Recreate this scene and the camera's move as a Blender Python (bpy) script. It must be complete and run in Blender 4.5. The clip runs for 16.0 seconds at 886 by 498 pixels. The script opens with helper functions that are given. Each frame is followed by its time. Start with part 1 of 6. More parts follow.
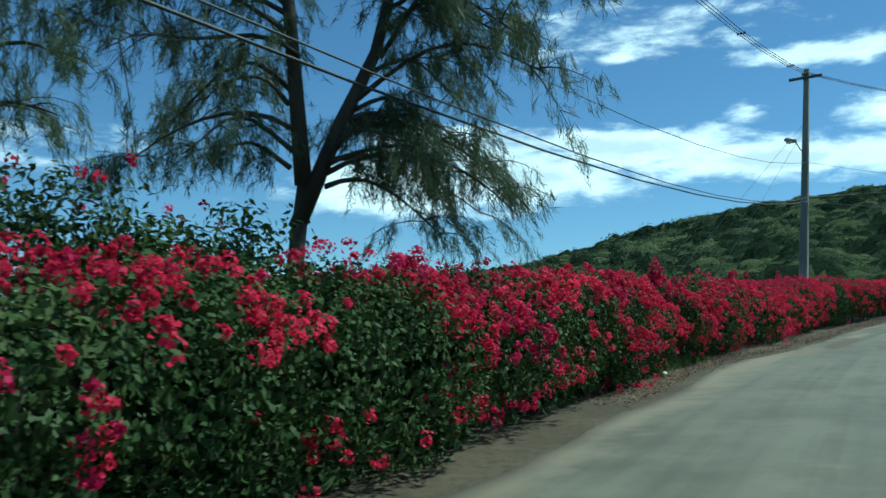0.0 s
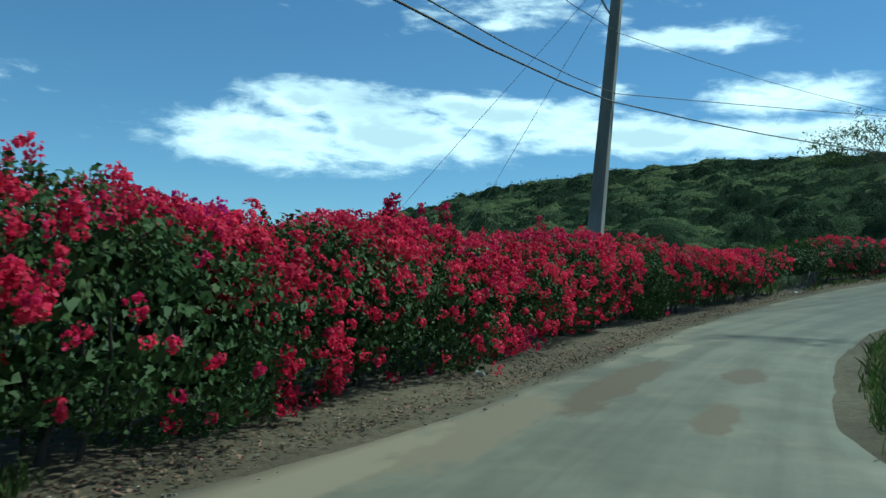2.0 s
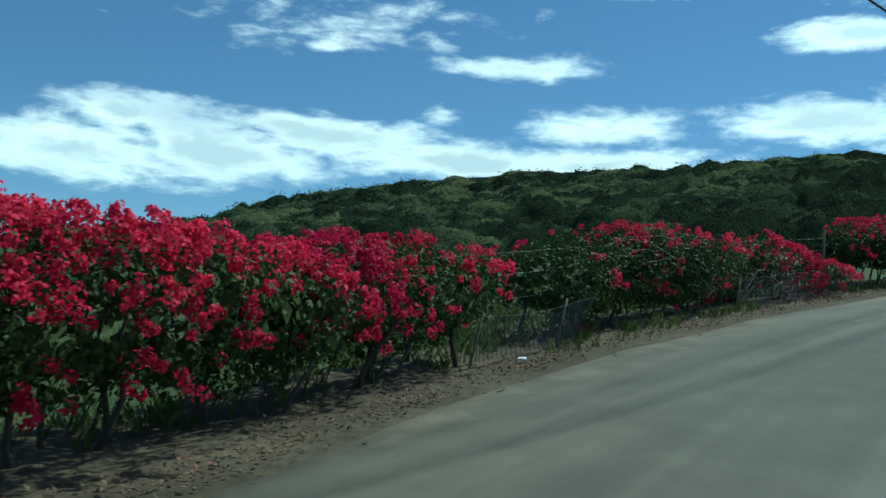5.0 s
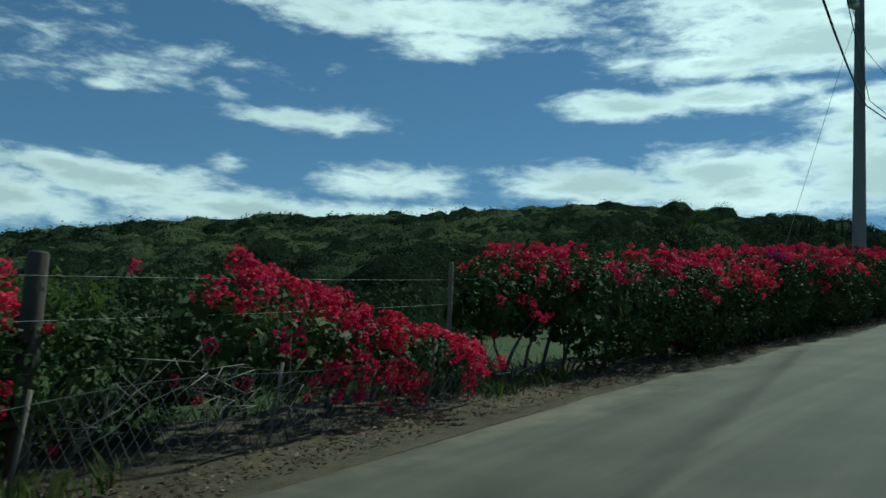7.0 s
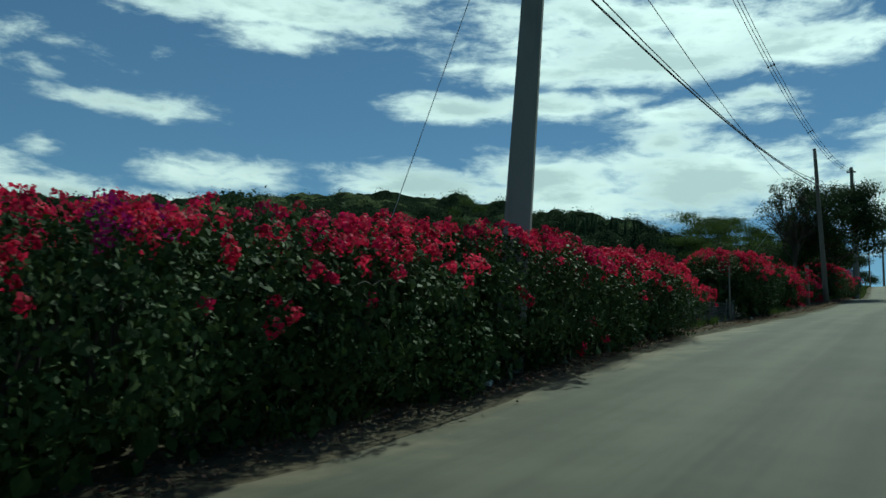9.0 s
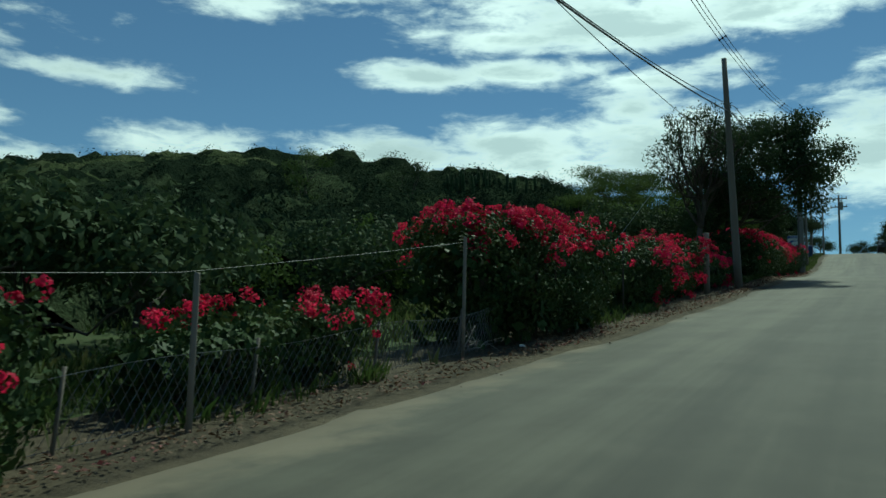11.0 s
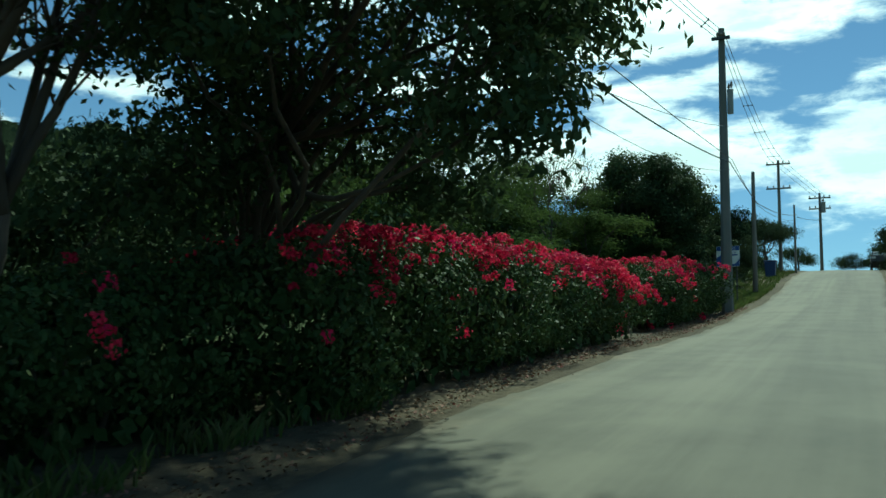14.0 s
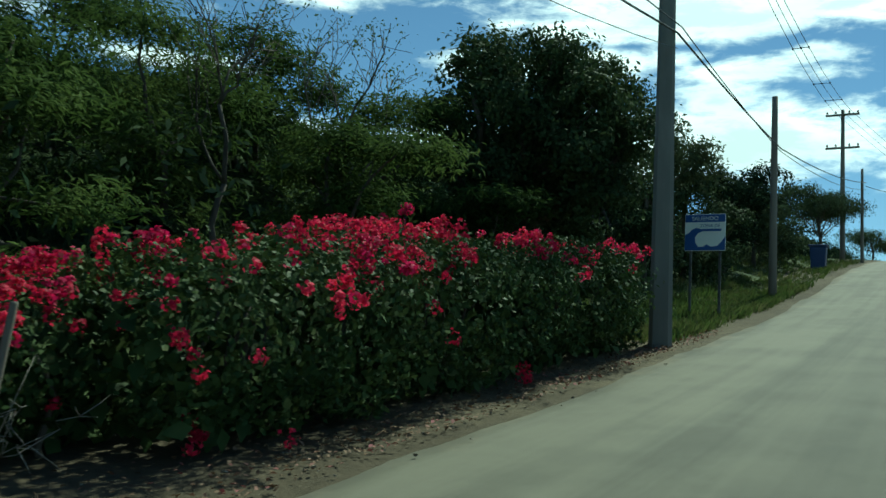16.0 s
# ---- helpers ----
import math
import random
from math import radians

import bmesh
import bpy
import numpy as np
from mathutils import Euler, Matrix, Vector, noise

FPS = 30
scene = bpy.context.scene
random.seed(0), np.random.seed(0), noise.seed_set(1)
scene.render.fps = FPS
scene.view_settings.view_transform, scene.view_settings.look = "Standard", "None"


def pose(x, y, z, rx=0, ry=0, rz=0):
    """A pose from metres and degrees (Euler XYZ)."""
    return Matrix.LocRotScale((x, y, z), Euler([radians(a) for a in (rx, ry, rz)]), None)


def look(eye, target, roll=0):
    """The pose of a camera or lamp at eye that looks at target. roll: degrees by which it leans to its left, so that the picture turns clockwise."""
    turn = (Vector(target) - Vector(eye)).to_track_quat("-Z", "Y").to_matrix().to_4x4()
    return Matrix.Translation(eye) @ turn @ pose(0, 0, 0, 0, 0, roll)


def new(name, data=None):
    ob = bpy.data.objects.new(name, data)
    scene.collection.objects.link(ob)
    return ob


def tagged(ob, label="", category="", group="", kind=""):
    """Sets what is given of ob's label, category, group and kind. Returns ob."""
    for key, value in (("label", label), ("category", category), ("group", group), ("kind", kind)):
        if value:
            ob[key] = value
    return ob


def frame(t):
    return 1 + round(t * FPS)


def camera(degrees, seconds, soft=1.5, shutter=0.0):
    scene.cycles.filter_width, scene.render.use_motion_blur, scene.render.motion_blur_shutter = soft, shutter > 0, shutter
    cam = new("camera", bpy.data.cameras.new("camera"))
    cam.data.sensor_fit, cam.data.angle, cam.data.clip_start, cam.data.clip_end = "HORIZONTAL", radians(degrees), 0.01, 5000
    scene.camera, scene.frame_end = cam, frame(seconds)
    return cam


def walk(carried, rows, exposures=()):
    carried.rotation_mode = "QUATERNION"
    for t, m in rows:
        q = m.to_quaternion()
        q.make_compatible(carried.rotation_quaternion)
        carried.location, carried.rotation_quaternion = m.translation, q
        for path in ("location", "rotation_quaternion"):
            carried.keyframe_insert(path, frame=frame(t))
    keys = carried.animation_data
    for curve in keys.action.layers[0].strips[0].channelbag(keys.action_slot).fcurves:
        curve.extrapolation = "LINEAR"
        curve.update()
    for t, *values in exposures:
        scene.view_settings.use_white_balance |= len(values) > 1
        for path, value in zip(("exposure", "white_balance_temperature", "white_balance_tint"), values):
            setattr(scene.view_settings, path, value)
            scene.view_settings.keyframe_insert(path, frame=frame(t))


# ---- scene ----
cam = camera(52.66, 16.0, soft=1.5, shutter=0.06)
PATH = [
    (0, pose(0.000, 0.000, 1.472, 95.77, 0.29, -0.29)),
    (0.5, pose(2.433, 4.940, 1.617, 94.93, -0.24, -3.35)),
    (1, pose(4.774, 9.785, 1.924, 94.80, -2.17, -5.35)),
    (1.5, pose(7.090, 14.345, 2.115, 94.06, -3.16, -8.02)),
    (2, pose(9.349, 18.617, 2.315, 93.31, -2.50, -8.97)),
    (2.5, pose(11.516, 22.688, 2.507, 92.66, -3.35, -10.27)),
    (3, pose(13.589, 26.499, 2.645, 92.27, -3.25, -12.02)),
    (3.2, pose(14.444, 27.937, 2.747, 92.56, -3.41, -12.26)),
    (3.7, pose(16.688, 31.453, 2.989, 93.18, -3.26, -14.15)),
    (4.2, pose(19.083, 34.847, 3.221, 93.95, -3.04, -16.51)),
    (4.75, pose(21.882, 38.397, 3.491, 94.80, -2.75, -19.15)),
    (5.3, pose(24.842, 41.709, 3.807, 95.47, -2.50, -21.25)),
    (5.5, pose(25.957, 42.849, 3.937, 95.68, -2.61, -22.37)),
    (6, pose(28.913, 45.496, 4.271, 96.50, -2.53, -25.56)),
    (6.5, pose(32.061, 47.896, 4.716, 98.10, -2.27, -29.82)),
    (7, pose(35.367, 50.062, 5.207, 98.98, -2.08, -33.74)),
    (7.5, pose(38.756, 51.977, 5.688, 99.59, -2.36, -37.04)),
    (8, pose(42.322, 53.653, 6.197, 100.29, -2.24, -40.03)),
    (8.5, pose(46.066, 55.109, 6.750, 100.22, -2.26, -42.94)),
    (9, pose(49.907, 56.424, 7.326, 99.19, -2.01, -44.82)),
    (9.2, pose(51.492, 56.919, 7.555, 98.86, -1.96, -45.35)),
    (9.7, pose(55.460, 58.123, 8.135, 98.48, -1.78, -45.65)),
    (10.2, pose(59.452, 59.294, 8.729, 98.01, -1.57, -46.04)),
    (10.75, pose(63.914, 60.604, 9.421, 97.48, -1.34, -46.47)),
    (11.3, pose(68.500, 62.003, 10.176, 97.05, -1.15, -46.81)),
    (11.5, pose(70.203, 62.540, 10.469, 97.64, -1.65, -47.37)),
    (12, pose(74.565, 63.838, 11.084, 97.62, -2.17, -48.70)),
    (12.5, pose(79.124, 65.150, 11.649, 97.15, -1.17, -48.79)),
    (13, pose(83.983, 66.543, 12.346, 97.70, -0.76, -48.47)),
    (13.5, pose(88.849, 67.948, 13.012, 97.46, -1.33, -47.71)),
    (14, pose(93.658, 69.263, 13.689, 97.82, -1.33, -46.69)),
    (14.5, pose(98.379, 70.591, 14.392, 98.34, -1.94, -45.80)),
    (15, pose(102.932, 72.015, 15.005, 97.89, -2.69, -44.05)),
    (15.5, pose(107.423, 73.628, 15.486, 97.10, -3.06, -42.91)),
    (16, pose(111.957, 75.287, 15.906, 96.40, -3.04, -42.04)),
]
# The clip's camera darkens as it turns towards the sun, and sees a green tint through the windscreen.
EXPOSURES = [(0, 0.26, 5150, -21), (3, 0.12, 5180, -22), (5.5, 0.0, 5300, -21), (7, -0.46, 5600, -22), (9, -0.44, 5850, -23), (12.5, -0.15, 5880, -25), (14, 0.20, 5900, -27), (15.2, -0.10, 5900, -27), (16, 0.22, 5950, -27)]
walk(cam, PATH, EXPOSURES)

# The road's middle line of travel: x, y, height.
ROAD = [
    (-10.52, -21.57, -1.15), (-4.82, -9.89, -0.61), (0.89, 1.79, -0.11), (6.63, 13.45, 0.45),
    (12.72, 24.94, 0.95), (19.82, 35.82, 1.66), (28.67, 45.3, 2.61), (39.54, 52.37, 4.17),
    (51.69, 56.98, 5.95), (64.15, 60.67, 7.83), (76.6, 64.43, 9.71), (89.09, 68.02, 11.42),
    (101.59, 71.58, 13.21), (113.85, 75.91, 14.51), (126.2, 79.97, 16.0), (138.54, 84.04, 17.75),
    (150.89, 88.1, 19.9), (163.24, 92.17, 21.8), (175.59, 96.23, 23.4), (187.94, 100.3, 24.7),
    (200.28, 104.36, 25.7), (212.63, 108.43, 26.5),
]

# ---- world, sun ----
SUN_AZ, SUN_EL = -74.0, 55.0          # degrees from +y towards -x, degrees above the horizon


def direction(az, el):
    a, e = radians(az), radians(el)
    return Vector((-math.sin(a) * math.cos(e), math.cos(a) * math.cos(e), math.sin(e)))


class Nodes:
    """A short way to wire shader nodes."""

    def __init__(self, tree):
        self.tree = tree
        tree.nodes.clear()

    def add(self, kind):
        return self.tree.nodes.new(kind)

    def wire(self, source, target):
        self.tree.links.new(source, target)

    def feed(self, socket, value):
        if isinstance(value, bpy.types.NodeSocket):
            self.wire(value, socket)
        else:
            socket.default_value = value

    def math(self, op, a, b=0.0, c=0.0):
        node = self.add("ShaderNodeMath")
        node.operation = op
        for socket, value in zip(node.inputs, (a, b, c)):
            self.feed(socket, value)
        return node.outputs[0]

    def mapped(self, x, lo, hi, to_lo=0.0, to_hi=1.0, smooth=True):
        node = self.add("ShaderNodeMapRange")
        node.interpolation_type = "SMOOTHSTEP" if smooth else "LINEAR"
        for socket, value in zip(node.inputs, (x, lo, hi, to_lo, to_hi)):
            self.feed(socket, value)
        return node.outputs[0]

    def mix(self, f, a, b):
        node = self.add("ShaderNodeMix")
        node.data_type = "RGBA"
        self.feed(node.inputs[0], f)
        self.feed(node.inputs[6], a)
        self.feed(node.inputs[7], b)
        return node.outputs[2]

    def noise(self, vector, scale, detail=4.0, rough=0.55, distortion=0.0):
        node = self.add("ShaderNodeTexNoise")
        if vector is not None:
            self.wire(vector, node.inputs["Vector"])
        node.inputs["Scale"].default_value = scale
        node.inputs["Detail"].default_value = detail
        node.inputs["Roughness"].default_value = rough
        node.inputs["Distortion"].default_value = distortion
        return node.outputs["Fac"]

    def joined(self, x, y, z=0.0):
        node = self.add("ShaderNodeCombineXYZ")
        for socket, value in zip(node.inputs, (x, y, z)):
            self.feed(socket, value)
        return node.outputs[0]


# Clouds of the afternoon sky: azimuth, elevation, half width, half height (degrees), thickness.
CLOUDS = [
    (2.5, 9.9, 8.6, 2.6, 1.0), (0.5, 12.1, 4.8, 1.4, 1.0), (-5.0, 10.2, 8.0, 2.6, 1.0), (-9.2, 12.3, 3.0, 0.9, 0.8), (-13.2, 11.8, 7.0, 1.5, 1.0), (-20.0, 10.8, 10.0, 1.3, 1.0),
    (-29.4, 13.1, 6.0, 1.5, 0.95), (-30.0, 10.7, 9.0, 1.4, 1.0), (-14.2, 19.2, 6.3, 1.5, 0.26), (-11.6, 17.4, 1.3, 0.4, 0.5), (-24.4, 16.6, 6.4, 0.95, 0.85), (-19.7, 13.8, 1.8, 0.7, 0.45),
    (-42.0, 13.1, 7.0, 1.5, 1.0), (-50.9, 14.0, 6.0, 1.9, 1.0), (-52.5, 12.6, 9.0, 2.2, 1.0), (-62.0, 13.8, 10.0, 2.6, 1.0), (-71.8, 12.4, 5.0, 3.9, 1.0), (-58.7, 16.0, 3.2, 1.5, 0.95),
    (-45.5, 18.0, 5.6, 1.15, 1.0), (-52.0, 18.3, 7.0, 1.1, 0.95), (-58.2, 17.7, 5.0, 0.9, 0.75), (-31.5, 23.3, 13.5, 1.6, 1.0), (-32.8, 21.9, 5.5, 1.3, 0.9), (-50.0, 20.4, 6.5, 1.3, 1.0),
    (-58.0, 20.7, 13.0, 1.4, 1.0), (-58.0, 23.4, 14.0, 2.0, 1.0), (-66.5, 21.2, 8.0, 1.5, 1.0), (-73.5, 18.1, 1.8, 0.7, 0.40), (-64.3, 18.6, 2.6, 0.6, 0.45), (-65.2, 17.3, 1.9, 0.7, 0.35),
    (-57.0, 21.9, 15.0, 2.6, 0.9), (-45.0, 27.5, 28.0, 3.2, 1.0), (-80.0, 30.0, 26.0, 6.0, 1.0), (-100.0, 16.0, 16.0, 4.0, 0.9),
    (40, 12.0, 20.0, 2.0, 0.6), (110, 14.0, 20.0, 2.0, 0.8), (-150, 16.0, 18.0, 2.0, 0.8),
]


def make_world():
    world = bpy.data.worlds.new("sky")
    scene.world = world
    world.use_nodes = True
    n = Nodes(world.node_tree)
    sky = n.add("ShaderNodeTexSky")
    sky.sky_type, sky.sun_disc = "NISHITA", False
    sky.sun_elevation, sky.sun_rotation = radians(SUN_EL), radians(-SUN_AZ)
    sky.air_density, sky.dust_density, sky.ozone_density = 0.85, 0.05, 4.5
    coord = n.add("ShaderNodeTexCoord").outputs["Generated"]
    xyz = n.add("ShaderNodeSeparateXYZ")
    n.wire(coord, xyz.inputs[0])
    x, y, z = xyz.outputs
    az = n.math("MULTIPLY", n.math("ARCTAN2", n.math("MULTIPLY", x, -1.0), y), 57.2958)
    el = n.math("MULTIPLY", n.math("ARCSINE", z), 57.2958)
    flat = n.joined(n.math("MULTIPLY", az, 0.055), n.math("MULTIPLY", el, 0.16), 3.7)
    fine = n.noise(flat, 5.0, 8.0, 0.62, 0.25)
    broad = n.noise(flat, 1.6, 3.0, 0.5)
    density = None
    for a, e, w, h, thick in CLOUDS:
        da = n.math("SUBTRACT", az, float(a))
        if abs(a) > 90:
            da = n.math("WRAP", da, 180.0, -180.0)
        u = n.math("DIVIDE", da, float(w))
        v = n.math("DIVIDE", n.math("SUBTRACT", el, float(e)), float(h))
        r = n.math("SQRT", n.math("ADD", n.math("MULTIPLY", u, u), n.math("MULTIPLY", v, v)))
        d = n.math("MULTIPLY", n.math("SUBTRACT", 1.0, r), thick)
        density = d if density is None else n.math("MAXIMUM", density, d)
    density = n.math("ADD", n.math("MAXIMUM", density, -0.6), n.math("MULTIPLY", n.math("SUBTRACT", fine, 0.5), 1.9))
    density = n.math("ADD", density, n.math("MULTIPLY", n.math("SUBTRACT", broad, 0.5), 0.8))
    cover = n.mapped(density, -0.12, 0.72)
    cover = n.math("MULTIPLY", cover, n.mapped(el, -1.0, 4.0))
    body = n.mapped(n.math("ADD", density, n.math("MULTIPLY", n.math("SUBTRACT", broad, 0.5), 1.5)), 0.34, 1.10)
    white = n.mix(body, (0.94, 0.98, 1.0, 1.0), (0.56, 0.62, 0.66, 1.0))
    # clouds are brighter towards the sun
    s = direction(SUN_AZ, SUN_EL)
    dot = n.add("ShaderNodeVectorMath")
    dot.operation = "DOT_PRODUCT"
    n.wire(coord, dot.inputs[0])
    dot.inputs[1].default_value = s
    glow = n.mapped(dot.outputs["Value"], 0.55, 1.0, CLOUD_LIGHT, CLOUD_LIGHT * 1.4, smooth=False)
    clouds = n.add("ShaderNodeBackground")
    n.wire(white, clouds.inputs["Color"])
    n.wire(glow, clouds.inputs["Strength"])
    blue = n.add("ShaderNodeBackground")
    n.wire(n.mix(1.0, sky.outputs[0], sky.outputs[0]), blue.inputs["Color"])
    blue.inputs["Strength"].default_value = SKY_LIGHT
    both = n.add("ShaderNodeMixShader")
    n.wire(cover, both.inputs[0])
    n.wire(blue.outputs[0], both.inputs[1])
    n.wire(clouds.outputs[0], both.inputs[2])
    n.wire(both.outputs[0], n.add("ShaderNodeOutputWorld").inputs["Surface"])


SKY_LIGHT, CLOUD_LIGHT = 0.084, 1.14
make_world()
sun = new("sun", bpy.data.lights.new("sun", "SUN"))
sun.data.energy, sun.data.angle, sun.data.color = 4.4, radians(1.8), (1.0, 0.95, 0.87)
sun.matrix_world = look(direction(SUN_AZ, SUN_EL) * 100, (0, 0, 0))


# ---- materials ----
def material(name):
    mat = bpy.data.materials.new(name)
    mat.use_nodes = True
    n = Nodes(mat.node_tree)
    out = n.add("ShaderNodeOutputMaterial")
    return mat, n, out


def bump(n, height, strength, distance=0.02):
    node = n.add("ShaderNodeBump")
    node.inputs["Strength"].default_value = strength
    node.inputs["Distance"].default_value = distance
    n.wire(height, node.inputs["Height"])
    return node.outputs[0]


def plain(name, a, b, scale, rough=0.6, metal=0.0, relief=0.2, stretch=(1, 1, 1), depth=0.01):
    """Two tones mixed by grain and stains."""
    mat, n, out = material(name)
    coord = n.add("ShaderNodeTexCoord").outputs["Object"]
    scaled = n.add("ShaderNodeMapping")
    n.wire(coord, scaled.inputs["Vector"])
    scaled.inputs["Scale"].default_value = stretch
    v = scaled.outputs[0]
    grain, stain = n.noise(v, scale, 6.0, 0.65), n.noise(v, scale * 0.13, 3.0)
    f = n.math("ADD", n.math("MULTIPLY", grain, 0.5), n.math("MULTIPLY", n.mapped(stain, 0.3, 0.7), 0.5))
    bsdf = n.add("ShaderNodeBsdfPrincipled")
    n.wire(n.mix(n.mapped(f, 0.2, 0.8), (*a, 1), (*b, 1)), bsdf.inputs["Base Color"])
    n.feed(bsdf.inputs["Roughness"], n.mapped(grain, 0.3, 0.7, rough - 0.1, min(1, rough + 0.1)))
    bsdf.inputs["Metallic"].default_value = metal
    n.wire(bump(n, grain, relief, depth), bsdf.inputs["Normal"])
    n.wire(bsdf.outputs[0], out.inputs[0])
    return mat


def leafy(name, tones, patch, rough=0.45, clear=0.35, gloss=0.5, own_share=0.5):
    """Leaves or petals: each piece of the mesh takes its own tone; patch: metres of the broad change of tone."""
    mat, n, out = material(name)
    own = n.add("ShaderNodeNewGeometry").outputs["Random Per Island"]
    coord = n.add("ShaderNodeTexCoord").outputs["Object"]
    broad = n.noise(coord, 1.0 / patch, 3.0, 0.6)
    f = n.math("ADD", n.math("MULTIPLY", own, own_share), n.math("MULTIPLY", n.mapped(broad, 0.3, 0.7), 1.0 - own_share))
    ramp = n.add("ShaderNodeValToRGB")
    steps = ramp.color_ramp.elements
    while len(steps) < len(tones):
        steps.new(0.5)
    for i, (step, tone) in enumerate(zip(steps, tones)):
        step.position, step.color = 0.12 + 0.76 * i / (len(tones) - 1), (*tone, 1)
    n.wire(f, ramp.inputs[0])
    bsdf = n.add("ShaderNodeBsdfPrincipled")
    n.wire(ramp.outputs[0], bsdf.inputs["Base Color"])
    bsdf.inputs["Roughness"].default_value = rough
    bsdf.inputs["Specular IOR Level"].default_value = gloss
    thin = n.add("ShaderNodeBsdfTranslucent")
    n.wire(ramp.outputs[0], thin.inputs["Color"])
    both = n.add("ShaderNodeMixShader")
    both.inputs[0].default_value = clear
    n.wire(bsdf.outputs[0], both.inputs[1])
    n.wire(thin.outputs[0], both.inputs[2])
    n.wire(both.outputs[0], out.inputs[0])
    return mat


def canopy(name, tones):
    """The closed leafy skin of distant shrubs."""
    mat, n, out = material(name)
    coord = n.add("ShaderNodeTexCoord").outputs["Object"]
    clump, leaf = n.noise(coord, 0.8, 4.0, 0.6), n.noise(coord, 4.5, 5.0, 0.7)
    f = n.math("ADD", n.math("MULTIPLY", n.mapped(clump, 0.3, 0.7), 0.45), n.math("MULTIPLY", n.mapped(leaf, 0.3, 0.7), 0.55))
    ramp = n.add("ShaderNodeValToRGB")
    ramp.color_ramp.elements.new(0.5)
    for i, (step, tone) in enumerate(zip(ramp.color_ramp.elements, tones)):
        step.position, step.color = 0.15 + 0.35 * i, (*tone, 1)
    n.wire(f, ramp.inputs[0])
    bsdf = n.add("ShaderNodeBsdfPrincipled")
    n.wire(ramp.outputs[0], bsdf.inputs["Base Color"])
    bsdf.inputs["Roughness"].default_value = 0.85
    bsdf.inputs["Specular IOR Level"].default_value = 0.0
    n.wire(bump(n, n.math("ADD", leaf, clump), 1.0, 0.5), bsdf.inputs["Normal"])
    n.wire(bsdf.outputs[0], out.inputs[0])
    return mat


